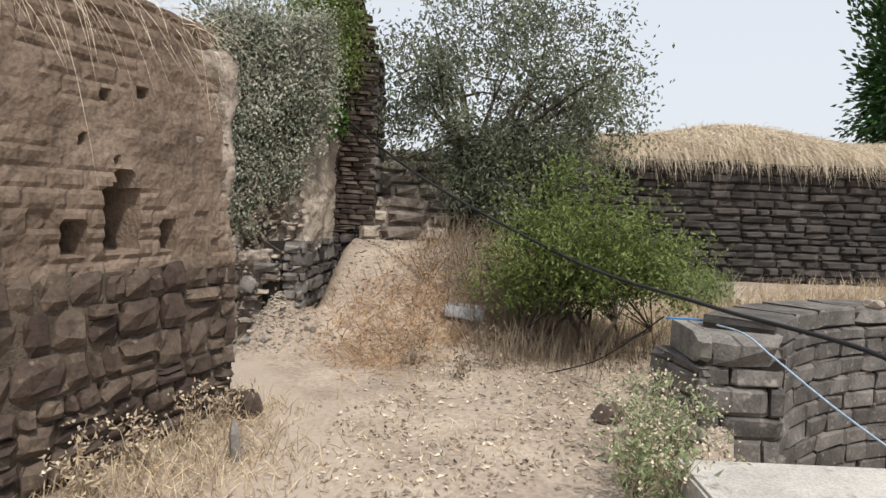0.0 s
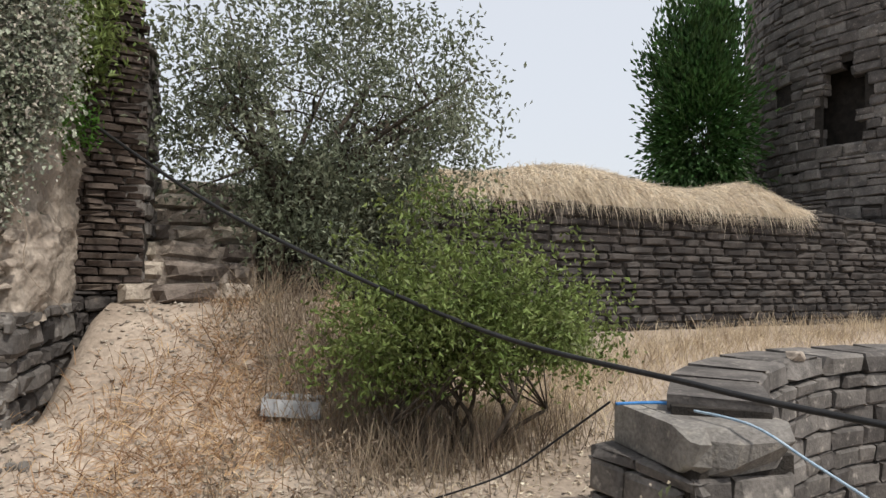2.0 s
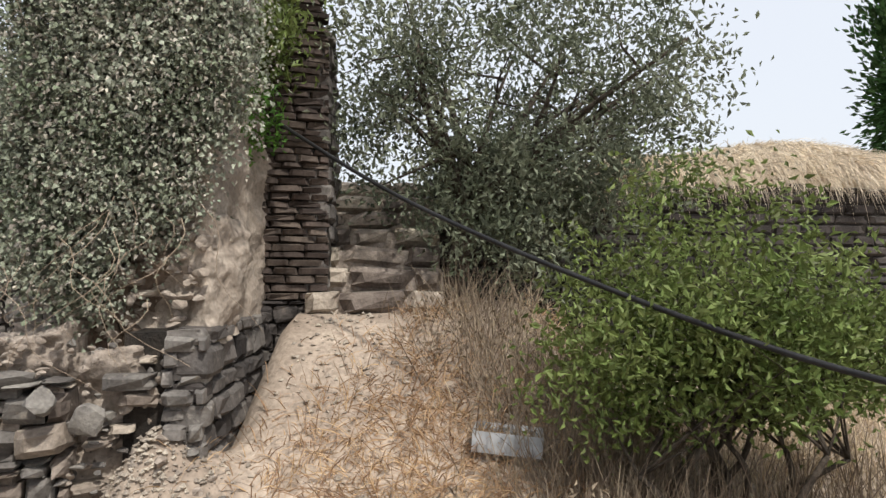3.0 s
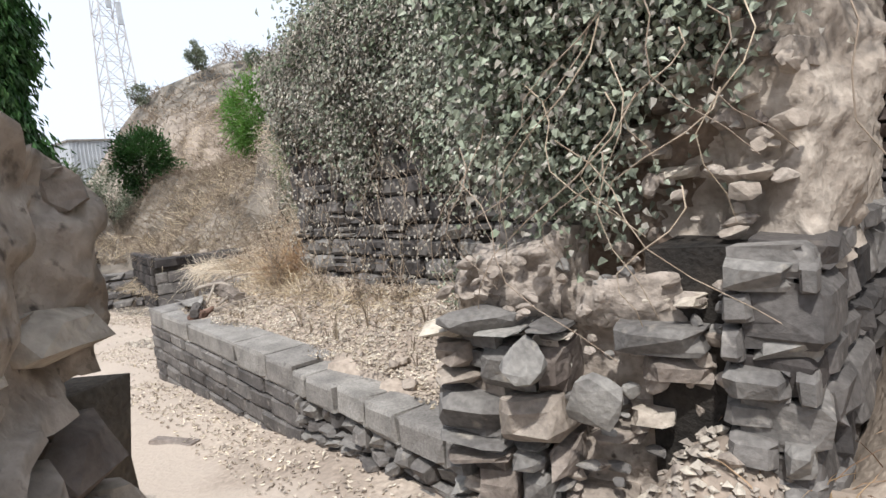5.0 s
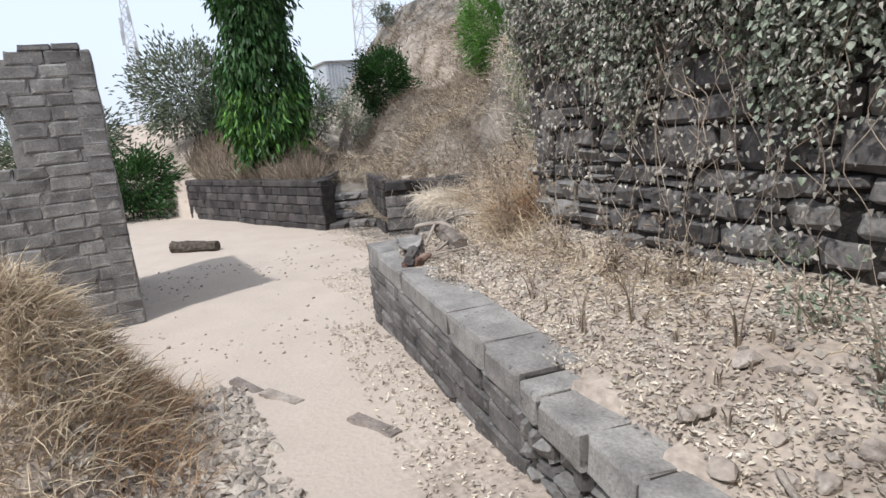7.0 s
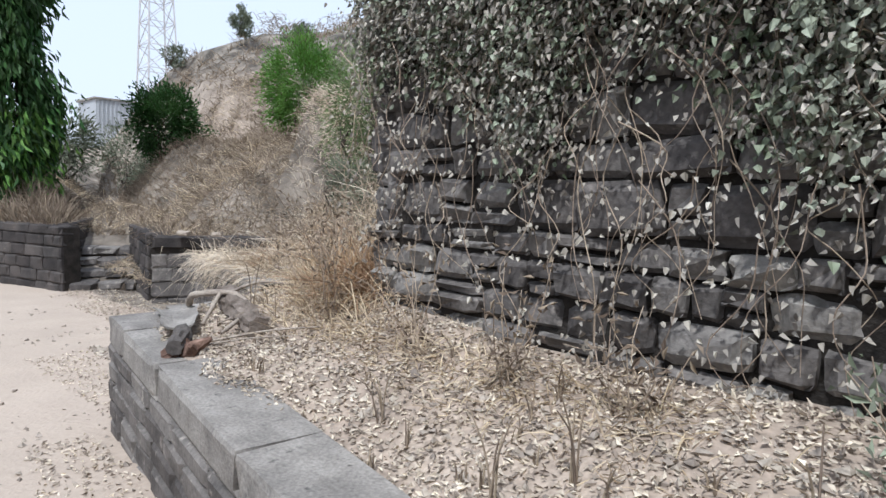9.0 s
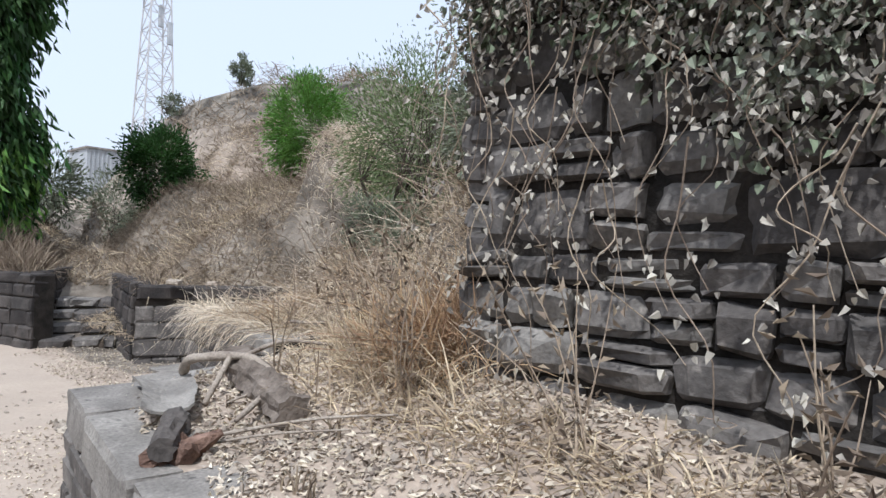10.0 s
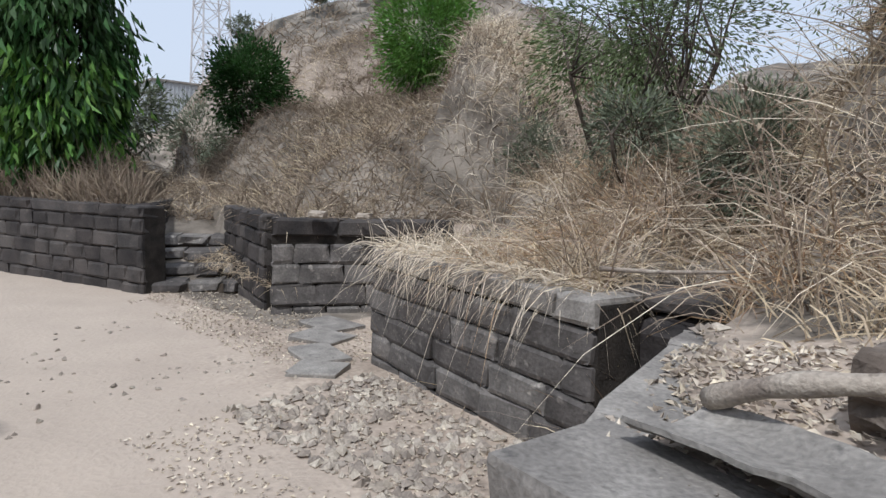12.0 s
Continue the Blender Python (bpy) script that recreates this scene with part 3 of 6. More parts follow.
def mud_wall():
    """Mud upper part with three lamp niches cut in, above a base of field stones."""
    nr = np.array([-LW_W[1], LW_W[0]]) * -1
    nr = np.array([0.945, -0.326])
    low = core("wall_mud", LW_END, LW_E, -0.15, 1.1, 0.95, 0.05, M_MORTAR, "mud wall with lamp niches on a dark fieldstone base", rough=0.03)
    lay(low, LW_END, LW_E, -0.1, 1.12, (0.12, 0.22), (0.13, 0.34), S_BROWN, rnd, 0.2, 0.02, 0.012, 4, split=0.5)
    # end face of the base
    end2 = LW_E + np.array([-0.82, 0.70])
    lay(low, LW_E, end2, 0.0, 1.1, (0.09, 0.17), (0.14, 0.3), S_PALE, rnd, 0.2, 0.03, 0.018, 3)
    core("end_core", LW_E + np.array([-0.3, -0.25]), end2 + np.array([-0.25, -0.1]), -0.1, 1.05, 0.5, -0.2, M_MORTAR, "", parent=low, rough=0.05)
    # face of the mud part
    st = 0.025
    us = np.arange(0.0, 5.2, st)
    zs = np.arange(1.06, 2.66, st)
    arch = lambda u, z, u0, u1, z0, z1: u0 < u < u1 and z0 < z < z1 - 0.35 * max(0, abs(u - (u0 + u1) / 2) - 0.25 * (u1 - u0))
    v, f = [], []
    for z in zs:
        for u in us:
            bat = 0.13 * (z - 1.06) / 1.5
            uu = max(u, 0.0) + bat * max(0.0, 1 - u / 0.8)
            p = LW_E + LW_W * uu
            d = -0.03 - bat * 0.6 + 0.035 * noise.noise((u * 2.2, z * 2.2, 1)) + 0.018 * noise.noise((u * 7, z * 9, 5)) + 0.008 * noise.noise((u * 22, z * 22, 3))
            # worn courses of mud brick
            row = math.floor(z / 0.095)
            fz = (z / 0.095) % 1
            fu = (u / 0.22 + 0.5 * (row % 2)) % 1
            g = noise.noise((u * 1.3, z * 1.3, 8))
            if (fz < 0.28 or fu < 0.12) and g > -0.12:
                d -= 0.012 + 0.012 * g
            if noise.noise((math.floor(u / 0.11) * 3.7, row * 2.9, 2)) > 0.55:
                d -= 0.025
            if arch(u, z, 0.78, 1.02, 1.2, 1.56) or (0.84 < u < 0.93 and 1.2 < z < 1.64):
                d -= 0.27
            elif arch(u, z, 0.50, 0.62, 1.2, 1.38) or arch(u, z, 1.14, 1.27, 1.19, 1.37):
                d -= 0.17
            elif math.hypot(u - 1.12, z - 1.80) < 0.022 or math.hypot(u - 0.93, z - 1.70) < 0.02 or math.hypot(u - 0.98, z - 2.05) < 0.03 or math.hypot(u - 0.75, z - 2.1) < 0.03:
                d -= 0.1
            q = p + nr * d
            v.append((q[0], q[1], z))
    k = len(us)
    f = [(j * k + i + 1, j * k + i, (j + 1) * k + i, (j + 1) * k + i + 1) for j in range(len(zs) - 1) for i in range(k - 1)]
    part("mud_face", raw("mud_face", v, f), M_MUD, low, "brown mud plaster face with small lamp niches")
    a, b = LW_END - nr * 0.36, LW_E - nr * 0.36 + LW_W * 0.25
    core("mud_body", a, b, 1.06, lambda u: 2.6 + 0.06 * math.sin(u * 2), 0.6, 0.0, M_MUD, "", parent=low, rough=0.05)
    # weathered end of the mud part
    p0 = LW_E + LW_W * 0.04 - nr * 0.05
    core("mud_end", p0, end2 + np.array([-0.01, 0.0]), 1.05, lambda u: float(np.interp(u, [0, 0.3, 0.6, 0.9, 1.1], [2.5, 2.4, 1.56, 1.5, 1.38])), 0.75, -0.02, M_RUBBLE, "", parent=low, rough=0.1, step=0.03)
    lay(low, p0, end2, 1.06, lambda u: 1.5 if u > 0.55 else 2.3, (0.07, 0.12), (0.12, 0.3), S_PALE, rnd, 0.2, 0.03, 0.02, 3, every=0.5)
    return low


mud_wall()

# ---- buttress of rubble and plaster, creeper wall ----
BC = np.array([-1.36, 6.17])          # front corner
BL = np.array([-2.52, 6.0])           # left end of the rubble face
BR = np.array([-1.33, 7.8])           # far end of the right face


def embed(parent, n, p0, p1, z0, z1, sizes, pool, push=0.0, keep=None):
    """Rough stones set in a broken rubble face."""
    p0, p1 = np.array(p0, float), np.array(p1, float)
    for i in range(n):
        t, z = RNG.random(), RNG.uniform(z0, z1)
        q = p0 + (p1 - p0) * t
        if keep and not keep(q[0], z):
            continue
        k = RNG.uniform(*sizes)
        ob = new("stone", pool[int(RNG.integers(0, len(pool)))])
        ob.parent = parent
        ob.matrix_parent_inverse = parent.matrix_world.inverted()
        ob.matrix_basis = pose(q[0], q[1] + push + RNG.normal(0, 0.02), z, RNG.normal(0, 12), RNG.normal(0, 14), RNG.normal(0, 25)) @ Matrix.Diagonal((k * RNG.uniform(1, 1.7), k, k * RNG.uniform(0.6, 1), 1))


def buttress():
    f = BC - BL
    mix = S_GREY + S_PALE
    body = core("wall_buttress", BL + np.array([0.04, 0.16]), BC + np.array([-0.06, 0.16]), -0.15, lambda u: float(np.interp(u, [0, 0.15, 0.5, 0.8, 1.15], [0.86, 0.95, 1.02, 1.05, 1.08])), 0.6, 0.0, M_RUBBLE, "broken rubble buttress with pale plaster and creeper", rough=0.11, step=0.03)
    # eroded lump over the stack of stones
    core("lump", BL + np.array([0.03, 0.12]), BL + np.array([0.42, 0.2]), 0.8, lambda u: 1.08 + 0.12 * u, 0.5, 0.0, M_RUBBLE, "", parent=body, rough=0.13, step=0.025)
    core("upper_face", np.array([-2.25, 6.42]), np.array([-1.48, 6.5]), 0.8, 3.3, 1.3, 0.0, M_MUD, "", parent=body, rough=0.14, step=0.035)
    lay(body, np.array([-2.2, 6.38]), np.array([-1.5, 6.44]), 0.95, 2.1, (0.06, 0.13), (0.07, 0.22), S_PALE, rnd, 0.2, 0.05, 0.02, 4, every=0.4)
    core("eroded_column", np.array([-1.66, 6.46]), np.array([-1.42, 6.4]), 1.02, lambda u: 1.72 + 0.3 * u, 0.35, 0.0, M_PLASTER, "", parent=body, rough=0.1, step=0.025)
    lay(body, np.array([-1.66, 6.42]), np.array([-1.44, 6.37]), 1.05, 1.7, (0.06, 0.1), (0.08, 0.2), S_PALE, rnd, 0.18, 0.04, 0.02, 4, every=0.35)
    # stones left standing in the front
    lay(body, BL, BL + f * 0.42, -0.15, 0.88, (0.08, 0.17), (0.1, 0.3), mix, rnd, 0.28, 0.04, 0.018, 5, split=0.4)
    lay(body, BL + f * 0.36 + np.array([0, 0.1]), BC + np.array([-0.2, 0.07]), 0.25, 0.98, (0.05, 0.12), (0.07, 0.24), mix, rnd, 0.24, 0.05, 0.02, 5, every=0.42)
    lay(body, BC - f * 0.2, BC, -0.1, 1.1, (0.05, 0.11), (0.08, 0.22), S_GREY + S_BASALT, rnd, 0.22, 0.03, 0.014, 3)
    lay(body, np.array([-2.5, 6.6]), BL + np.array([0.0, 0.06]), 0.0, 0.86, (0.07, 0.15), (0.1, 0.3), mix, rnd, 0.24, 0.03, 0.02, 4)
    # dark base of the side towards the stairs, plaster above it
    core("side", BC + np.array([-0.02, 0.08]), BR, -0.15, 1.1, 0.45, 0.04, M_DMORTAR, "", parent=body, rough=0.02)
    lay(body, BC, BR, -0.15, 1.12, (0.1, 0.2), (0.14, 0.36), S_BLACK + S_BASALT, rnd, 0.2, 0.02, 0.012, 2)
    core("plaster", np.array([-1.44, 6.46]), BR + np.array([-0.03, 0.02]), 1.08, lambda u: 3.2 + 0.2 * math.sin(u * 4), 0.5, 0.0, M_PLASTER, "", parent=body, rough=0.09, step=0.035)
    embed(body, 70, BL + np.array([0.4, 0.16]), BC + np.array([-0.1, 0.12]), 0.1, 1.05, (0.035, 0.09), R_GREY + R_EARTH)
    embed(body, 60, (-2.2, 6.36), (-1.45, 6.42), 0.95, 2.1, (0.03, 0.09), R_EARTH)
    embed(body, 22, BL + np.array([0.02, 0.08]), BL + np.array([0.42, 0.14]), 0.85, 1.15, (0.03, 0.075), R_EARTH)
    embed(body, 16, (-1.64, 6.38), (-1.44, 6.35), 1.05, 1.75, (0.04, 0.09), R_PALE)
    # a long stone beside a putlog hole
    ob = part("lintel", S_GREY[0], None, body)
    ob.matrix_basis = pose(-1.78, 6.24, 0.84, 0, 2, 6) @ Matrix.Diagonal((0.25, 0.2, 0.085, 1))
    return body


buttress()


def tall_fragment():
    """Standing piece of brick wall beside the stairs."""
    a, b = np.array([-1.5, 7.6]), np.array([-0.88, 7.72])
    body = core("wall_fragment", a, b, 0.2, lambda u: 4.6 - 1.2 * smooth01(0.3, 0.6, u), 0.9, 0.06, M_DMORTAR, "tall broken fragment of thin dark brick wall", rough=0.06)
    lay(body, a, b, 1.2, lambda u: 4.6 - 1.2 * smooth01(0.3, 0.6, u), (0.05, 0.07), (0.15, 0.28), S_BRICK, rnd, 0.16, 0.014, 0.01, 2, name="brick")
    lay(body, a, b, 0.7, 1.2, (0.1, 0.18), (0.15, 0.3), S_BLACK, rnd, 0.16, 0.02, 0.012, 2)
    lay(body, b, b + np.array([-0.02, 0.9]), 0.4, 3.4, (0.1, 0.18), (0.16, 0.35), S_BASALT, rnd, 0.2, 0.03, 0.015, 3)
    return body


tall_fragment()


def creeper_wall():
    body = core("wall_creeper", W_A, W_B, 0.0, lambda u: 2.45 + 0.3 * smooth01(0, 1.2, u) + 0.06 * math.sin(u * 3.7), 0.8, 0.05, M_DMORTAR, "rough dark stone wall hung with dusty creeper", rough=0.03)
    lay(body, W_A, W_B, 0.2, lambda u: 2.42 + 0.28 * smooth01(0, 1.2, u), (0.11, 0.27), (0.14, 0.4), S_BASALT + S_BASALT + S_GREY, rnd, 0.26, 0.03, 0.014, 2.2, limit=290, split=0.45)
    lay(body, W_A + np.array([-0.12, 0.85]), W_A, 0.3, 2.42, (0.1, 0.22), (0.2, 0.4), S_BASALT, rnd, 0.26, 0.03, 0.016, 2)
    return body


creeper_wall()

# ---- platform, blocks, nook, planter, steps ----


def coursed(name, a, b, zb, zt, cap, ch, cl, pool, label, thick=0.34, cappool=None, lean=0.0, caplen=(0.45, 0.9), bedlen=(0.3, 0.55)):
    body = core(name, a, b, zb, zt - 0.03, thick, 0.04, M_DMORTAR, label, rough=0.008)
    zc = zt - cap
    lay(body, a, b, zb, zc, (ch, ch * 1.12), bedlen, pool, rnd, 0.2, 0.008, 0.008, 0.6)
    lay(body, a + unit(b - a) * 0.0, b, zc, zt, (cap, cap + 0.001), caplen, cappool or S_CAP, rnd, thick, 0.006, 0.007, 0.3, name="cap_stone")
    return body


def platform():
    """Regular courses along most of the front, patched rubble under loose caps near the buttress."""
    mid = PL_A + (PL_B - PL_A) * 0.645
    body = coursed("wall_platform", PL_A, mid, -0.6, 0.245, 0.19, 0.125, 0, S_PLAT, "low platform wall of dressed grey stone with cap stones", caplen=(0.6, 1.3))
    patch = core("wall_platform_patched", mid, PL_B, -0.45, 0.2, 0.34, 0.06, M_DMORTAR, "patched rubble end of the platform wall", rough=0.02)
    lay(patch, mid, PL_B, -0.4, 0.05, (0.05, 0.12), (0.07, 0.24), S_BASALT + S_GREY, rnd, 0.22, 0.035, 0.016, 5)
    lay(patch, mid, PL_B, 0.05, 0.225, (0.175, 0.176), (0.22, 0.5), S_CAP, rnd, 0.34, 0.025, 0.016, 1.5, name="cap_stone")
    coursed("wall_platform_end", np.array([-8.22, 8.6]), PL_A + np.array([0.0, 0.34]), -0.7, 0.24, 0.19, 0.125, 0, S_PLAT, "end wall of the low stone platform")
    return body


platform()
coursed("wall_block", B_A, B_B, -0.8, 0.24, 0.14, 0.17, 0, S_PLAT, "dressed grey block wall under dry grass", bedlen=(0.35, 0.7))
# return and gap back: shade painted by stone blacker than the front
coursed("wall_block_return", B_B + np.array([-0.04, 0.35]), B_B + np.array([-0.1, 0.85]), -0.8, 0.235, 0.14, 0.17, 0, S_DDARK, "return of the block wall beside a gap, shade put into its colour", cappool=S_DDARK)
coursed("wall_gap_back", np.array([-8.85, 9.6]), np.array([-7.9, 9.4]), -0.8, 0.26, 0.14, 0.2, 0, S_DDARK, "back wall of the gap, its darkness painted as shade", cappool=S_DDARK)
# same wall as wall_block, darkened in colour for its shaded end
coursed("wall_block_end", B_E, B_A + unit(B_E - B_A) * 0.35, -0.8, 0.24, 0.14, 0.17, 0, S_DDARK, "end of the dressed block wall, shade put into its colour")
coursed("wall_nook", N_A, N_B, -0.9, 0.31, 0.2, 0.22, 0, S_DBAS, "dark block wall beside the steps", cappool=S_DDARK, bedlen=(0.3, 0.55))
# flank away from the sun: its shade is in the blacker stone
coursed("wall_nook_side", N_S, N_A + unit(N_S - N_A) * 0.35, -0.9, 0.33, 0.2, 0.2, 0, S_DDARK, "flank wall of the steps, shade put into its colour", cappool=S_DDARK)
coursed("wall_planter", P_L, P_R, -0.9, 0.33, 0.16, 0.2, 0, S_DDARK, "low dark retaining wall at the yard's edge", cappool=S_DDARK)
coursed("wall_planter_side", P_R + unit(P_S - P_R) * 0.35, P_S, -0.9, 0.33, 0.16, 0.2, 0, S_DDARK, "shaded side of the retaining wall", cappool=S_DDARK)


def flight(name, a, b, back, z0, rise, run, n, pool, label, bed=None):
    """A flight of worn stone steps; a to b is the front edge, back the way up."""
    body = None
    for i in range(n):
        p0, p1 = a + back * run * i, b + back * run * i
        if body is None:
            body = core(name, p0, p1, z0 - 0.4, z0 + rise - 0.04, run + 0.2, 0.06, bed or M_RUBBLE, label, rough=0.03)
        else:
            core("step", p0, p1, z0 - 0.3, z0 + rise * (i + 1) - 0.04, run + 0.25, 0.06, bed or M_RUBBLE, "", parent=body, rough=0.03)
        lay(body, p0, p1, z0 + rise * i, z0 + rise * (i + 1), (rise, rise + 0.001), (0.3, 0.6), pool, rnd, run + 0.08, 0.04, 0.015, 2, name="step_stone")
    return body


flight("yard_steps", ST_A, ST_B, ST_BACK, -0.82, 0.17, 0.36, 4, S_BASALT, "worn dark stone steps strewn with dry grass", M_MORTAR)
flight("fort_steps", np.array([-1.05, 7.55]), np.array([0.05, 7.6]), np.array([0.02, 1.0]), 1.08, 0.19, 0.3, 7, S_PALE, "broken dusty stone steps climbing the rampart")

# ---- long wall with dry grass crown, tower, curved parapet ----
LG_A, LG_B = np.array([0.1, 9.15]), np.array([15.0, 10.13])


def long_wall():
    top = lambda u: 2.45 + 0.06 * math.sin(u * 2.1)
    body = core("wall_rampart", LG_A, LG_B, 0.0, top, 1.6, 0.05, M_DMORTAR, "long blackened rampart wall of thin dark stones", rough=0.03)
    lay(body, LG_A, LG_B, 0.35, top, (0.09, 0.14), (0.2, 0.5), S_BLACK, rnd, 0.22, 0.03, 0.014, 1.5, limit=290, joined=M_BLACK_J)
    return body


long_wall()
T_C, T_R = np.array([16.0, 12.0]), 4.4


def tower():
    """Round bastion with an arched opening and a slit."""
    bm = bmesh.new()
    n, hz = 64, np.linspace(0, 11.0, 38)
    ring = []
    for z in hz:
        r = T_R - 0.07 - 0.035 * z
        row = []
        for i in range(n):
            a = 2 * math.pi * i / n
            row.append(bm.verts.new((T_C[0] + r * math.cos(a), T_C[1] + r * math.sin(a), z)))
        ring.append(row)
    for a, b in zip(ring, ring[1:]):
        for i in range(n):
            ang = (i + 0.5) * 360 / n
            zm = (a[i].co.z + b[i].co.z) / 2
            if 185 < ang < 197 and 4.3 < zm < 6.0:
                continue
            bm.faces.new((a[i], a[(i + 1) % n], b[(i + 1) % n], b[i]))
    bm.faces.new(ring[-1])
    body = tagged(part("wall_tower", bm, M_DMORTAR), "round dark stone bastion with an arched window", "tower", kind="structure")
    a0 = radians(105)
    span = radians(125)

    def bend(u):
        if u is None:
            return T_R * span
        a = a0 + u / T_R
        c = T_C + T_R * np.array([math.cos(a), math.sin(a)])
        return c, np.array([-math.sin(a), math.cos(a)])

    ua = (radians(191) - a0) * T_R

    def solid(u, z):
        if abs(u - ua) < 0.46 and 4.3 < z < 6.1 - 1.4 * max(0, abs(u - ua) - 0.12):
            return False
        return not (abs(u - ua + 1.5) < 0.08 and 4.9 < z < 5.8)

    lay(body, (0, 0), (1, 0), 0.2, 9.6, (0.18, 0.3), (0.26, 0.62), S_DBAS + S_BLACK, rnd, 0.3, 0.02, 0.008, 1.2, limit=300, split=0.3, bend=bend, keep=solid, lean=0.035)
    core("recess", T_C + np.array([-3.07, -1.5]), T_C + np.array([-3.4, 0.25]), 4.0, 6.6, 0.2, 0.0, M_DMORTAR, "", parent=body)
    return body


tower()


def parapet():
    """Curved well parapet ending in a squared pier."""
    a0, span = radians(146), -radians(190)

    def bend(u):
        if u is None:
            return CV_R * abs(span)
        a = a0 - u / CV_R
        c = CV_C + CV_R * np.array([math.cos(a), math.sin(a)])
        return c, np.array([math.sin(a), -math.cos(a)])

    acc = Acc()
    n = 60
    v, f = [], []
    for i in range(n + 1):
        a = a0 + span * i / n
        e = np.array([math.cos(a), math.sin(a)])
        for r, z in ((CV_R + 0.05, -1.6), (CV_R + 0.05, 0.77), (CV_R + 0.5, 0.77), (CV_R + 0.5, -0.2)):
            q = CV_C + e * r
            v.append((q[0], q[1], z))
    for i in range(n):
        for k in range(3):
            f.append((i * 4 + k, i * 4 + k + 1, i * 4 + 5 + k, i * 4 + 4 + k))
    f += [(0, 3, 2, 1), (n * 4, n * 4 + 1, n * 4 + 2, n * 4 + 3)]
    acc.add(v, f)
    body = tagged(part("wall_parapet", acc.mesh("wall_parapet"), M_DMORTAR), "curved well parapet of rock-faced dark stone", "wall", kind="structure")
    lay(body, (0, 0), (1, 0), -1.4, 0.66, (0.13, 0.165), (0.2, 0.42), S_DBAS, rnd, 0.24, 0.015, 0.007, 0.8, bend=bend)
    lay(body, (0, 0), (1, 0), 0.66, 0.82, (0.16, 0.161), (0.3, 0.6), S_DBAS, rnd, 0.5, 0.015, 0.01, 1, bend=bend, name="cap_stone", keep=lambda u, z: u > 0.25)
    return body


parapet()
PR_A, PR_B = np.array([1.83, 4.06]), np.array([2.38, 4.02])


def pier():
    body = core("wall_pier", PR_A, PR_B, -0.4, 0.62, 0.6, 0.05, M_DMORTAR, "squared end pier of the curved parapet", rough=0.02)
    body.data.transform(Matrix.Translation((0.0, 0.0, -0.02)))
    lay(body, PR_A, PR_B, -0.3, 0.52, (0.16, 0.2), (0.25, 0.5), S_DBAS, rnd, 0.26, 0.012, 0.007, 0.8)
    lay(body, np.array([1.70, 4.72]), PR_A, -0.1, 0.52, (0.16, 0.2), (0.25, 0.5), S_DBAS, rnd, 0.26, 0.012, 0.007, 0.8)
    lay(body, PR_A + np.array([-0.03, 0.0]), PR_B, 0.52, 0.74, (0.22, 0.221), (0.36, 0.5), S_GREY, rnd, 0.66, 0.02, 0.012, 1, name="cap_stone")
    return body


pier()

# ---- hut across the yard ----


def hut():
    a, b = np.array([-10.2, 5.1]), np.array([-10.2, 0.65])
    body = core("hut", a + np.array([-0.12, 0.0]), np.array([-13.5, 4.95]), -0.9, 2.45, 0.45, 0.04, M_CAP, "roofless hut of weathered grey blocks with a window", rough=0.02)
    tagged(body, "roofless hut of weathered grey blocks with a window", "hut", kind="structure")
    front = [(0.0, 0.92, -0.9, 2.45), (0.92, 1.9, -0.9, 1.25), (0.92, 1.9, 2.0, 2.5), (1.9, 4.45, -0.9, 2.5)]
    for u0, u1, z0, z1 in front:
        core("front_wall", a + np.array([0, -u1]), a + np.array([0, -u0]), z0, z1, 0.45, 0.02, M_CAP, "", parent=body, rough=0.02)
    win = lambda u, z: not (4.45 - 1.9 < u < 4.45 - 0.92 and 1.25 < z < 2.0)
    lay(body, b, a, -0.8, lambda u: 2.52 + 0.1 * math.sin(u * 5), (0.13, 0.17), (0.25, 0.5), S_DRESSED, rnd, 0.25, 0.004, 0.003, 0.4, keep=win)
    lay(body, a, np.array([-13.5, 4.95]), -0.8, 2.4, (0.13, 0.17), (0.25, 0.5), S_DRESSED, rnd, 0.25, 0.004, 0.003, 0.4)
    core("lintel", a + np.array([0.02, -2.0]), a + np.array([0.02, -0.85]), 1.98, 2.1, 0.3, 0, M_CAP, "", parent=body, rough=0.005)
    return body


hut()

# ---- trees and bushes ----


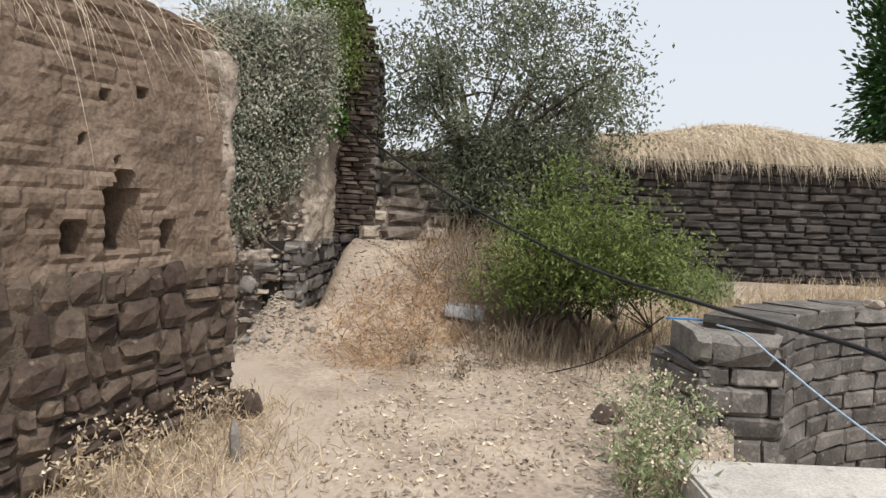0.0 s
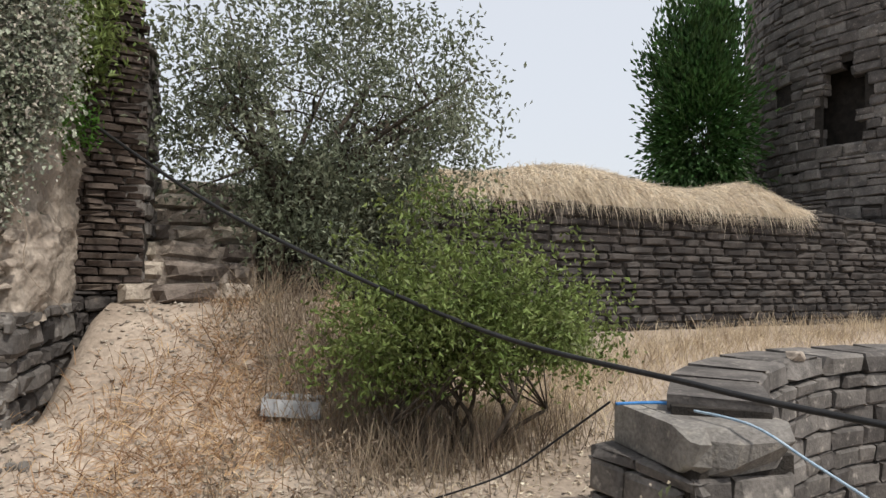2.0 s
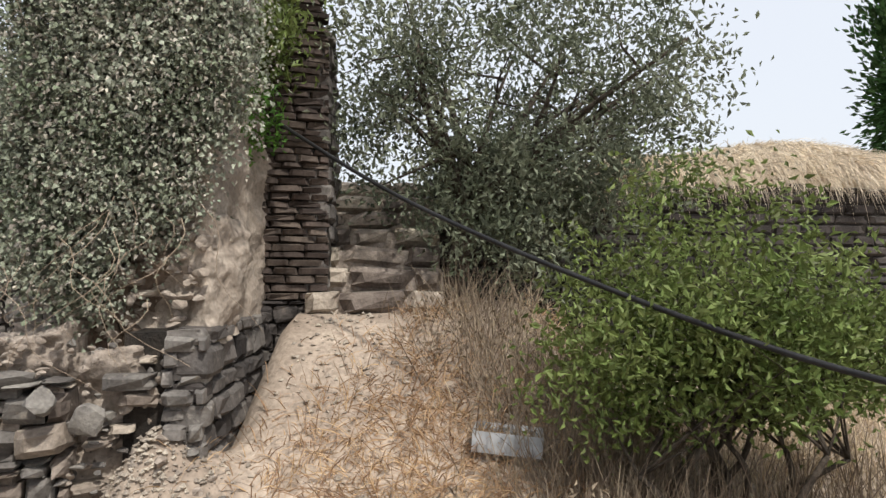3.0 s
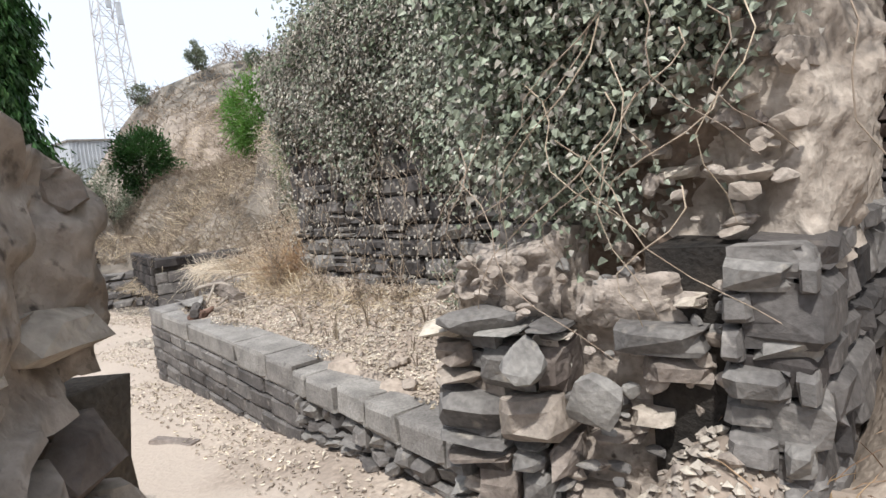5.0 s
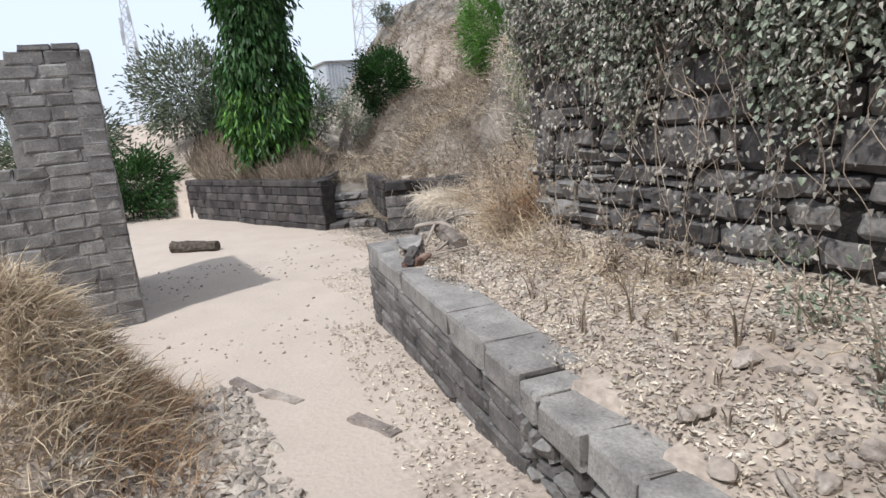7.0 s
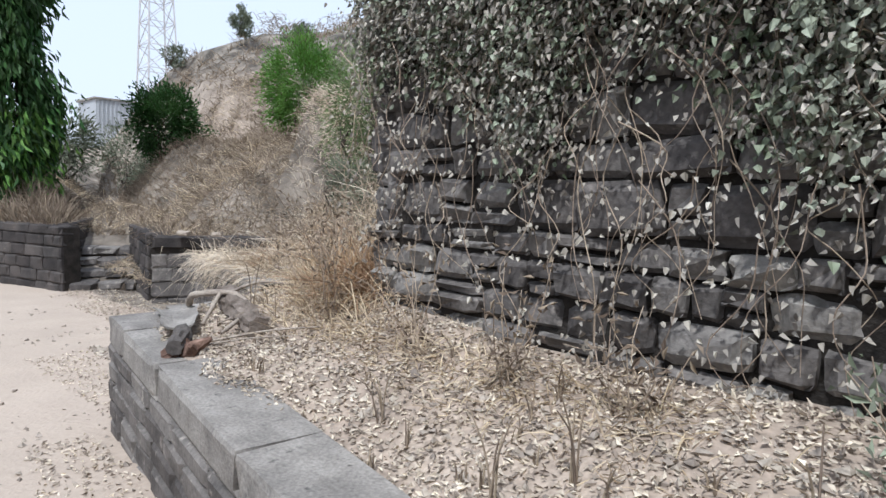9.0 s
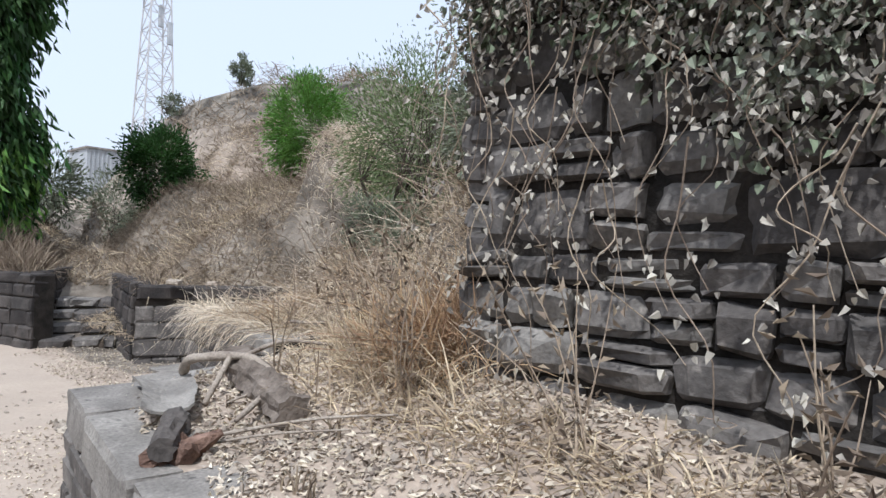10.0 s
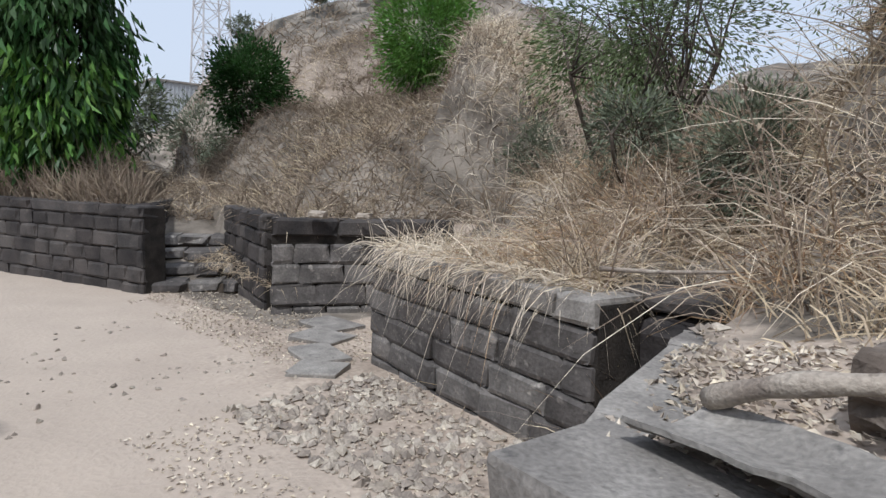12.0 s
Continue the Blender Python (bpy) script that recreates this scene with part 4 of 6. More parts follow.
def branchy(name, base, crown, radii, n_limb, r0, material, parent, seed, stems=1, spread=0.1):
    """Trunk and limbs: bent tapering tubes from the foot to points in the crown."""
    r = np.random.default_rng(seed)
    acc = Acc()
    tips = []
    crown, radii, base = np.array(crown, float), np.array(radii, float), np.array(base, float)
    for s in range(stems):
        foot = base + np.array([r.normal(0, spread), r.normal(0, spread), 0])
        fork = foot + (crown - foot) * np.array([0.35, 0.35, 0.45]) + r.normal(0, 0.12 if stems == 1 else 0.25, 3) * np.array([1, 1, 0.3])
        t = np.linspace(0, 1, 7)[:, None]
        trunk = foot + (fork - foot) * t + np.sin(t * 3.1) * r.normal(0, 0.06, 3)
        acc.tube(trunk, np.linspace(r0, r0 * 0.62, 7), 8)
        for i in range(n_limb):
            tip = crown + unit(r.normal(0, 1, 3)) * radii * r.uniform(0.35, 0.95)
            t = np.linspace(0, 1, 7)[:, None]
            mid = (fork + tip) / 2 + r.normal(0, 0.18, 3) * radii * 0.5 + np.array([0, 0, 0.1])
            c = fork * (1 - t) ** 2 + 2 * mid * t * (1 - t) + tip * t ** 2
            rr = r0 * r.uniform(0.28, 0.5)
            acc.tube(c, np.linspace(rr, rr * 0.2, 7), 5)
            tips.append(tip)
            for k in range(3):
                q = c[r.integers(3, 6)]
                e = q + unit(r.normal(0, 1, 3)) * radii * r.uniform(0.2, 0.45)
                m2 = (q + e) / 2 + r.normal(0, 0.05, 3)
                acc.tube([q, m2, e], [rr * 0.35, rr * 0.22, rr * 0.1], 4)
                tips.append(e)
    tagged(part(name, acc.mesh(name, True), material, parent), kind="stuff" if stems > 1 else "")
    return np.array(tips)


def crown_points(tips, crown, radii, n_extra, per, spread, gap=0.0):
    c = np.concatenate([tips, ball(n_extra, crown, radii, 0.3)])
    keep = [noise.noise(Vector(p) * 1.6) > gap - 0.35 for p in c]
    return clumps(c[np.array(keep)], per, spread)


def rampart_tree():
    crown, radii = (0.75, 8.4, 3.05), (2.0, 1.5, 1.55)
    ob = empty("tree", (0.2, 8.35, gz(0.2, 8.35)), "dusty grey-green broadleaf tree beside the rampart steps", "tree")
    tips = branchy("trunk", (0.2, 8.35, gz(0.2, 8.35) - 0.1), crown, radii, 26, 0.13, M_BARK, ob, 5)
    p = crown_points(tips, crown, radii, 430, 54, 0.13, 0.1)
    low = clumps(ball(70, (0.85, 7.9, 1.9), (1.0, 0.6, 0.8), 0.2), 36, 0.12)
    p = np.concatenate([p, low])
    leaves("crown", p, RNG.normal(0, 0.8, p.shape) + np.array([0, 0, -0.5]), 0.066, M_GREYLEAF, ob, 0.45)


def green_bush():
    crown, radii = (1.45, 5.95, 1.15), (1.0, 0.8, 0.55)
    ob = empty("bush", (1.35, 6.0, gz(1.35, 6.0)), "bright green leafy bush with many thin stems", "bush")
    tips = branchy("stem", (1.35, 6.0, gz(1.35, 6.0) - 0.05), crown, radii, 7, 0.022, M_BARK, ob, 8, stems=11, spread=0.17)
    p = np.concatenate([crown_points(tips, crown, radii, 130, 32, 0.075, 0.08), clumps(ball(60, (0.8, 5.9, 0.9), (0.55, 0.5, 0.4), 0.2), 18, 0.08), clumps(ball(40, (2.3, 6.1, 0.95), (0.5, 0.5, 0.4), 0.2), 26, 0.09), clumps(ball(40, (1.4, 6.0, 1.75), (0.5, 0.5, 0.4), 0.2), 26, 0.09)])
    sprays = []
    for i in range(60):
        a = RNG.uniform(0, 6.28)
        e = np.array(crown) + np.array([math.cos(a) * 1.0, math.sin(a) * 0.8, RNG.uniform(-0.6, 0.7)]) * RNG.uniform(0.7, 1.25)
        b0 = np.array(crown) + (e - np.array(crown)) * 0.45
        sprays.append(b0 + (e - b0) * RNG.random((46, 1)) + RNG.normal(0, 0.045, (46, 3)))
    p = np.concatenate([p] + sprays)
    leaves("crown", p, RNG.normal(0, 1, p.shape) + np.array([0, 0, 0.1]), 0.05, M_LEAF, ob, 0.46)


def weeping_tree():
    """Slender tree of long drooping leaves."""
    at = np.array([-19.05, 8.75, 0.3])
    ob = empty("weeping_tree", at, "slender dark green tree of long drooping leaves", "tree")
    acc = Acc()
    t = np.linspace(0, 1, 9)[:, None]
    acc.tube(at + np.array([0, 0, -0.4]) + np.array([0.05, 0.1, 9.0]) * t, np.linspace(0.16, 0.03, 9), 8)
    cs, n = [], 0
    for z in np.linspace(0.6, 9.0, 64):
        wide = float(np.interp(z, [0.6, 1.8, 2.8, 3.4, 5.0, 6.5, 9.0], [0.7, 1.15, 1.0, 0.7, 0.95, 1.05, 0.4]))
        for k in range(7):
            a = RNG.uniform(0, 6.28)
            e = at + np.array([math.cos(a) * wide * RNG.uniform(0.5, 1.05), math.sin(a) * wide * RNG.uniform(0.5, 1.05), z])
            acc.tube([at + np.array([0, 0, z + 0.3]), (at + np.array([0, 0, z + 0.4]) + e) / 2, e], [0.02, 0.015, 0.008], 4)
            cs.append(e)
    part("trunk", acc.mesh("trunk", True), M_BARK, ob)
    p = clumps(np.array(cs), 40, (0.17, 0.17, 0.22))
    out = (p - at) * np.array([1, 1, 0])
    dr = unit(out) * 0.35 + np.array([0, 0, -1.0])
    low = (p[:, 2] < at[2] + 2.3) & (RNG.random(len(p)) < 0.45)
    leaves("crown", p[~low], dr[~low], 0.26, M_DEEP, ob, 0.2)
    leaves("new_leaves", p[low], dr[low], 0.26, M_BRIGHT, ob, 0.2)


def shrub(at, radii, material, size, n, label, per=34, wide=0.4, gap=0.0, name="shrub", stems=5):
    at = np.array([at[0], at[1], gz(at[0], at[1]) if len(at) < 3 else at[2]])
    radii = np.array(radii, float)
    crown = at + np.array([0, 0, radii[2] * 0.95])
    ob = empty(name, at, label, "shrub")
    tips = branchy("stem", at - np.array([0, 0, 0.05]), crown, radii, 6, 0.012 + 0.012 * radii[2], M_BARK, ob, int(abs(at[0]) * 91 + abs(at[1]) * 17), stems=stems, spread=0.12 * radii[0])
    p = crown_points(tips, crown, radii * 0.9, n, per, radii.mean() * 0.11, gap)
    leaves("crown", p, unit(p - crown) + np.array([0, 0, 0.1]), size, material, ob, wide)
    return ob


rampart_tree()
green_bush()
weeping_tree()
shrub((10.2, 13.5, 0.5), (1.25, 1.1, 4.4), M_DEEP, 0.16, 420, "dark leafy tree behind the bastion", 46, 0.45, name="tree")
shrub((-15.9, 14.1), (1.2, 1.0, 1.25), M_BRIGHT, 0.09, 220, "bright feathery green shrub on the slope", 50, 0.2)
shrub((-20.0, 12.5), (1.1, 0.9, 1.05), M_DEEP, 0.1, 120, "dark rounded shrub on the slope", 40, 0.4)
shrub((-23.5, 11.0), (1.6, 1.0, 1.2), M_GREYLEAF, 0.14, 70, "thin grey-green shrub at the slope's foot", 26, 0.25, 0.15)
shrub((-25.5, 13.6, 0.6), (1.5, 1.1, 1.3), M_GREYLEAF, 0.12, 90, "thin grey-green shrub at the hill's foot", 30, 0.25, 0.1)
shrub((-26, 7.5), (3.2, 2.0, 1.9), M_GREYLEAF, 0.18, 150, "dusty thicket beyond the yard", 34, 0.3)
shrub((-28, 3.0), (3.2, 2.5, 2.3), M_GREYLEAF, 0.2, 150, "dusty thicket beyond the yard", 34, 0.3)
shrub((-24, 5.2), (1.6, 2.0, 1.2), M_DEEP, 0.16, 90, "low dark bush beyond the retaining wall", 34, 0.35)
shrub((-10.5, 11.8), (1.0, 0.8, 1.45), M_GREENTHIN, 0.06, 240, "thin green shrub on the grassy bank", 30, 0.22, 0.1)
shrub((-9.6, 11.3), (0.9, 0.8, 1.25), M_GREENTHIN, 0.05, 200, "feathery green shrub among dry grass", 26, 0.2, 0.15)
shrub((-8.1, 11.2), (1.3, 0.9, 1.35), M_GREENTHIN, 0.05, 170, "thin green shrub on the grassy bank", 30, 0.25, 0.1)
shrub((-3.2, 9.8, 2.5), (1.6, 1.0, 1.4), M_GREYLEAF, 0.09, 120, "thin tree behind the creeper wall", 30, 0.4, 0.15, name="tree")


for x, y, h in ((-8.6, 10.2, 0.5), (-7.6, 9.9, 0.55), (-9.6, 10.6, 0.45), (-12.0, 12.4, 0.5)):
    shrub((x, y), (0.4, 0.35, h), M_GREYLEAF, 0.05, 26, "small thin green bush among dry grass", 22, 0.3, 0.1, stems=4)
for x, y, h in ((-27, 18.5, 0.6), (-25.5, 20.5, 0.5), (-31, 17.5, 0.7)):
    shrub((x, y), (0.6, 0.5, h), M_GREYLEAF, 0.1, 24, "small hardy shrub on the rocky mound", 22, 0.4, 0.1, stems=3)

# ---- creeper ----


def creeper():
    ob = empty("creeper", (-4.2, 7.9, 2.7), "dusty grey-green creeper hanging over the old wall", "creeper")
    n = 1500
    u = RNG.uniform(0.03, 1.0, n)
    x = W_A[0] + (W_B[0] - W_A[0]) * u
    low = np.interp(x, [-6.4, -5.9, -5.2, -4.4, -3.4, -2.2], [2.0, 1.75, 1.6, 1.6, 1.4, 1.1])
    low = low + 0.22 * np.sin(x * 5.1) + 0.15 * np.sin(x * 11.3)
    z = low + (np.interp(x, [-6.3, -5.4, -4.2], [2.5, 2.75, 2.95]) - low) * RNG.random(n) ** 0.75
    out = 0.06 + 0.28 * RNG.random(n) * np.clip((z - low) / 0.8, 0.15, 1)
    y = np.interp(x, [W_A[0], W_B[0]], [W_A[1], W_B[1]]) - out
    p = clumps(np.stack([x, y, z], 1), 52, (0.09, 0.05, 0.11))
    green = RNG.random(len(p)) < np.interp(p[:, 0], [-6.4, -4.6, -3.4, -2.2], [0.25, 0.35, 0.75, 0.95])
    dr = np.stack([RNG.normal(0, 0.4, len(p)), -0.5 + RNG.normal(0, 0.3, len(p)), np.full(len(p), -0.9)], 1)
    leaves("leaves", p[green], dr[green], 0.034, M_IVY, ob, 0.8, broad=True)
    leaves("dry_leaves", p[~green], dr[~green], 0.03, M_DRYIVY, ob, 0.6, 0.3, broad=True)
    # crest along the top
    q = clumps(np.stack([RNG.uniform(-5.6, -1.6, 260), RNG.uniform(7.85, 8.7, 260), RNG.uniform(2.7, 2.98, 260)], 1), 26, (0.12, 0.12, 0.08))
    leaves("crest", q, RNG.normal(0, 1, q.shape) + np.array([0, 0, 0.3]), 0.06, M_IVY, ob, 0.5)
    # trailing stems with dried leaves
    acc = Acc()
    dl = []
    for i in range(120):
        xx = RNG.uniform(-6.4, -2.4)
        yy = float(np.interp(xx, [W_A[0], W_B[0]], [W_A[1], W_B[1]]))
        z0 = RNG.uniform(1.2, 2.4)
        ln = RNG.uniform(0.4, 1.3)
        t = np.linspace(0, 1, 7)
        ph = RNG.uniform(0, 6)
        pts = np.stack([xx + 0.07 * np.sin(t * 7 + ph) + 0.03 * np.sin(t * 17 + ph * 2) + RNG.normal(0, 0.12) * t, yy - 0.06 - RNG.uniform(0, 0.16) * (1 - 0.5 * t) + 0.03 * np.sin(t * 9), np.maximum(z0 - ln * t, 0.55)], 1)
        acc.tube(bow(pts, 22), np.linspace(0.003, 0.0013, 22), 4)
        for k in range(int(5 + 14 * ln)):
            dl.append(pts[RNG.integers(0, 7)] + RNG.normal(0, 0.03, 3))
    tagged(part("trailing_stem", acc.mesh("trailing_stem"), M_TWIG, ob), kind="stuff")
    dl = np.array(dl)
    leaves("trailing_leaves", dl, np.stack([RNG.normal(0, 0.5, len(dl)), RNG.normal(-0.3, 0.3, len(dl)), np.full(len(dl), -0.8)], 1), 0.03, M_DRYIVY, ob, 0.7, 0.35, broad=True)


def near_creeper():
    ob = empty("creeper", (-1.8, 6.6, 2.9), "thick green creeper draped over the broken buttress", "creeper")
    n = 1100
    c = np.stack([RNG.uniform(-2.45, -1.2, n), RNG.uniform(5.6, 7.4, n), RNG.uniform(1.1, 3.4, n)], 1)
    lowz = np.interp(c[:, 0], [-2.7, -2.45, -2.03, -1.67, -1.4, -1.2], [1.3, 1.25, 1.3, 1.6, 2.05, 2.6]) + 0.1 * np.sin(c[:, 0] * 13)
    front = 6.3 + 0.05 * (c[:, 0] + 2.25)
    c[:, 1] = front + RNG.uniform(-0.08, 0.2, n) - 0.08 * np.clip(c[:, 2] - lowz, 0, 1)
    ok = c[:, 2] > lowz
    p = clumps(c[ok], 54, (0.09, 0.07, 0.1))
    dr = np.stack([RNG.normal(0, 0.5, len(p)), -0.5 + RNG.normal(0, 0.4, len(p)), np.full(len(p), -0.7)], 1)
    dusty = RNG.random(len(p)) < 0.3
    leaves("leaves", p[~dusty], dr[~dusty], 0.031, M_IVY, ob, 0.8, broad=True)
    leaves("dry_leaves", p[dusty], dr[dusty], 0.028, M_DRYIVY, ob, 0.7, 0.3, broad=True)
    q = clumps(ball(120, (-1.5, 7.2, 3.5), (0.5, 0.6, 0.8), 0.2), 40, 0.1)
    leaves("fresh_leaves", q, RNG.normal(0, 1, q.shape) + np.array([0, 0, -0.4]), 0.075, M_LEAF, ob, 0.3)
    q = clumps(ball(16, (-1.35, 7.1, 2.5), (0.15, 0.35, 0.3), 0.2), 30, 0.07)
    leaves("fresh_leaves", q, RNG.normal(0, 1, q.shape), 0.06, M_BRIGHT, ob, 0.4)
    acc = Acc()
    for i in range(20):
        xx = RNG.uniform(-2.5, -1.35)
        p0 = np.array([xx, 6.28 - RNG.uniform(0.02, 0.14), RNG.uniform(1.25, 1.9)])
        t = np.linspace(0, 1, 8)
        ln = RNG.uniform(0.25, 0.8)
        pts = p0 + np.stack([RNG.normal(0, 0.35) * t + 0.05 * np.sin(t * 8), -0.1 * np.sin(t * 3) - 0.05, -ln * t], 1)
        acc.tube(pts, np.linspace(0.0026, 0.0012, 8), 4)
    tagged(part("stem", acc.mesh("stem"), M_TWIG, ob), kind="stuff")


creeper()
near_creeper()

# ---- dry grass ----


def turf(name, n, sample, length, material, label, width=0.007, droop=0.5, lean=0.6, bias=(0, 0, 1.0), z=None):
    """A stand of dry blades rooted on the ground."""
    xy = sample(n)
    base = np.array([(x, y, (gz(x, y) if z is None else z(x, y)) - 0.01) for x, y in xy])
    k = len(base)
    d = RNG.normal(0, lean, (k, 3)) * np.array([1, 1, 0.3]) + np.array(bias)
    ob = strands(name, base, d, RNG.uniform(0.5, 1.2, k) * length, width, material, None, RNG.uniform(0.2, 1.0, k) * droop)
    return tagged(ob, label, "grass", kind="stuff")


def spots(centres, spread):
    c = np.array(centres, float)

    def pick(n):
        i = RNG.integers(0, len(c), n)
        return c[i][:, :2] + RNG.normal(0, 1, (n, 2)) * np.asarray(spread)
    return pick


def box(x0, x1, y0, y1, gap=-9.0, scale=1.3, clear=None):
    def pick(n):
        p = np.stack([RNG.uniform(x0, x1, n), RNG.uniform(y0, y1, n)], 1)
        ok = [noise.noise((x * scale, y * scale, 7)) > gap and not (clear and clear(x, y)) for x, y in p]
        return p[np.array(ok)]
    return pick


on_wall = lambda x, y: W_A[0] - 0.1 < x and y > line_y(W_A, W_B, x) - 0.03
off_path = lambda x, y: x > -8.0 and y < line_y(PL_A, PL_B, min(x, -2.5)) + 0.32

# crown of the rampart
n = 44000
ux = RNG.uniform(1.5, 9.1, n)
uy = line_y(LG_A, LG_B, ux) + RNG.uniform(-0.05, 1.5, n)
hump = 2.5 + (0.42 + 0.12 * np.sin(ux * 1.55 + 0.6)) * np.sin(np.clip((uy - line_y(LG_A, LG_B, ux)) / 1.5, 0, 1) * math.pi) ** 0.6 * np.clip((9.2 - ux) / 0.9, 0, 1)
hump += np.clip((ux - 2.4) / 0.8, -1, 0) * 0.3
d = np.stack([RNG.normal(0, 0.5, n), -0.9 + RNG.normal(0, 0.35, n), RNG.normal(0.25, 0.25, n)], 1)
straw = strands("straw_crown", np.stack([ux, uy, hump], 1), d, RNG.uniform(0.15, 0.42, n), 0.009, M_STRAW, None, RNG.uniform(0.5, 1.5, n), segs=4)
tagged(straw, "bleached straw grass crowning the rampart", "grass", kind="stuff")


def rampart_soil():
    xs = np.arange(1.3, 9.3, 0.1)
    ts = np.linspace(0, 1, 12)
    v, f = [], []
    for x in xs:
        for t in ts:
            y = line_y(LG_A, LG_B, x) - 0.02 + t * 1.56
            h = 2.4 + (0.42 + 0.12 * math.sin(x * 1.55 + 0.6)) * math.sin(t * math.pi) ** 0.6 * min(1, max(0, (9.25 - x) / 0.9)) + min(0, (x - 2.4) / 0.8) * 0.2
            v.append((x, y, h + 0.03 * noise.noise((x * 4, y * 4, 1))))
    k = len(ts)
    f = [(i * k + j, (i + 1) * k + j, (i + 1) * k + j + 1, i * k + j + 1) for i in range(len(xs) - 1) for j in range(k - 1)]
    tagged(part("rampart_soil", raw("rampart_soil", v, f, True), M_DRY), "earth topping of the rampart under straw", "soil", kind="structure")


rampart_soil()
# first yard
turf("dry_grass", 3600, spots([(-0.6, 6.4), (-0.3, 6.1), (-0.1, 6.8), (-0.9, 6.2), (-0.5, 5.7), (0.2, 6.4)], (0.28, 0.28)), 0.28, M_ORANGE, "rusty dry grass at the foot of the steps", lean=0.9, droop=0.8)
turf("bush_weeds", 900, spots([(0.9, 5.7), (1.3, 5.6), (1.7, 5.7), (0.7, 6.0), (2.1, 5.9), (1.1, 6.2)], (0.25, 0.2)), 0.5, M_DEAD, "dead brown stalks standing under the bush", lean=0.25, droop=0.2)
turf("dry_weeds", 1700, spots([(0.3, 6.9), (0.5, 6.5), (0.9, 6.3), (0.3, 7.3), (0.7, 5.9), (1.0, 6.7)], (0.22, 0.25)), 0.55, M_DEAD, "brown dead weeds beside the bush", lean=0.4, droop=0.3)
turf("dry_grass", 6500, spots([(1.9, 6.6), (2.4, 6.6), (1.2, 6.9), (2.9, 7.2), (3.6, 7.6), (4.6, 7.9), (5.6, 8.3), (6.8, 8.6), (8.2, 8.7), (9.8, 8.9)], (0.5, 0.35)), 0.4, M_DRY, "tan dry grass along the rampart", lean=0.4)
turf("pale_grass_tuft", 1500, spots([(3.3, 8.0), (3.5, 8.1)], (0.16, 0.16)), 0.55, M_PALEWEED, "pale yellow-green grass tuft by the rampart", lean=0.3, droop=0.3)
turf("wall_weeds", 2200, spots([(-1.3, 3.6), (-1.45, 3.2), (-1.55, 2.9), (-1.2, 4.0), (-0.9, 3.2), (-1.2, 2.6)], (0.22, 0.25)), 0.2, M_DRY, "short dry weeds at the mud wall's foot", lean=0.6)
turf("stubble", 2600, box(-0.5, 2.0, 1.5, 6.0, -0.1, 1.1), 0.12, M_DRY, "short dry stubble on the open ground", lean=0.9)
n = 1000
ou = RNG.uniform(0.0, 4.8, n)
ob0 = LW_E[None, :] + LW_W[None, :] * ou[:, None] - np.array([0.945, -0.326]) * RNG.uniform(0.12, 0.6, (n, 1))
d = np.stack([0.9 + RNG.normal(0, 0.35, n), -0.2 + RNG.normal(0, 0.5, n), RNG.normal(0.1, 0.4, n)], 1)
hang = strands("hanging_grass", np.concatenate([ob0, (2.6 + RNG.uniform(-0.05, 0.12, n))[:, None]], 1), d, RNG.uniform(0.12, 0.6, n), 0.005, M_STRAW, None, RNG.uniform(0.2, 1.4, n), segs=5)
tagged(hang, "bleached dry stems hanging over the mud wall", "grass", kind="stuff")
# platform and slope
turf("platform_grass", 4200, box(-7.9, -2.6, 6.7, 8.3, 0.0, 1.2, lambda x, y: on_wall(x, y) or y < line_y(PL_A, PL_B, x) + 0.7), 0.12, M_DRY, "flattened dry grass on the platform", lean=1.5, droop=0.6)
turf("wall_foot_grass", 4200, spots([(-6.7, 8.4), (-6.6, 8.2), (-6.9, 8.7), (-7.0, 8.4), (-7.3, 8.7)], (0.22, 0.18)), 0.4, M_DRY, "tall straw grass at the wall's corner", lean=0.7, droop=0.8)
turf("wall_foot_rust", 3400, spots([(-6.52, 8.55), (-6.6, 8.75), (-6.7, 9.0), (-6.55, 8.4)], (0.12, 0.16)), 0.7, M_ORANGE, "rust-brown dry creeper grass by the wall", lean=0.7, droop=0.8)
slope_ok = lambda x, y: (x > -6.5 and y < 9.2) or y < (8.9 if x > -8.75 else (line_y(B_A, B_B, x) + 0.15 if x > -11.1 else 11.0))
turf("wall_foot_mat", 2000, spots([(-5.0, 7.8), (-5.5, 7.8), (-5.9, 7.85), (-4.5, 7.7), (-6.3, 7.9)], (0.25, 0.1)), 0.18, M_DRY, "matted straw grass along the wall's foot", lean=1.5, droop=0.7)
turf("slope_grass", 27000, box(-11.0, -6.2, 8.6, 13.5, -0.35, 0.9, slope_ok), 0.5, M_DRY, "tangled tan dry grass over the slope", lean=1.2, droop=1.2)
turf("slope_grass_rust", 9000, box(-10.0, -6.3, 8.8, 12.0, 0.05, 0.8, slope_ok), 0.6, M_ORANGE, "rusty dry grass patches on the slope", lean=1.1, droop=1.2)
turf("slope_tangle", 3200, box(-10.9, -6.4, 8.7, 12.5, -0.2, 1.1, slope_ok), 1.0, M_STRAW, "long bent straw stalks tangled over the slope", width=0.006, lean=1.3, droop=1.0)
turf("slope_vines", 1600, box(-9.5, -6.5, 8.6, 11.5, -0.1, 1.1, slope_ok), 1.1, M_TWIG, "bare vine stems tangled over the slope", width=0.009, lean=1.0, droop=0.7)
turf("slope_weeds", 14000, box(-11.0, -6.4, 8.6, 13.0, 0.05, 1.4, slope_ok), 0.6, M_DEAD, "grey-brown dead weeds on the slope", lean=0.7, droop=0.5)
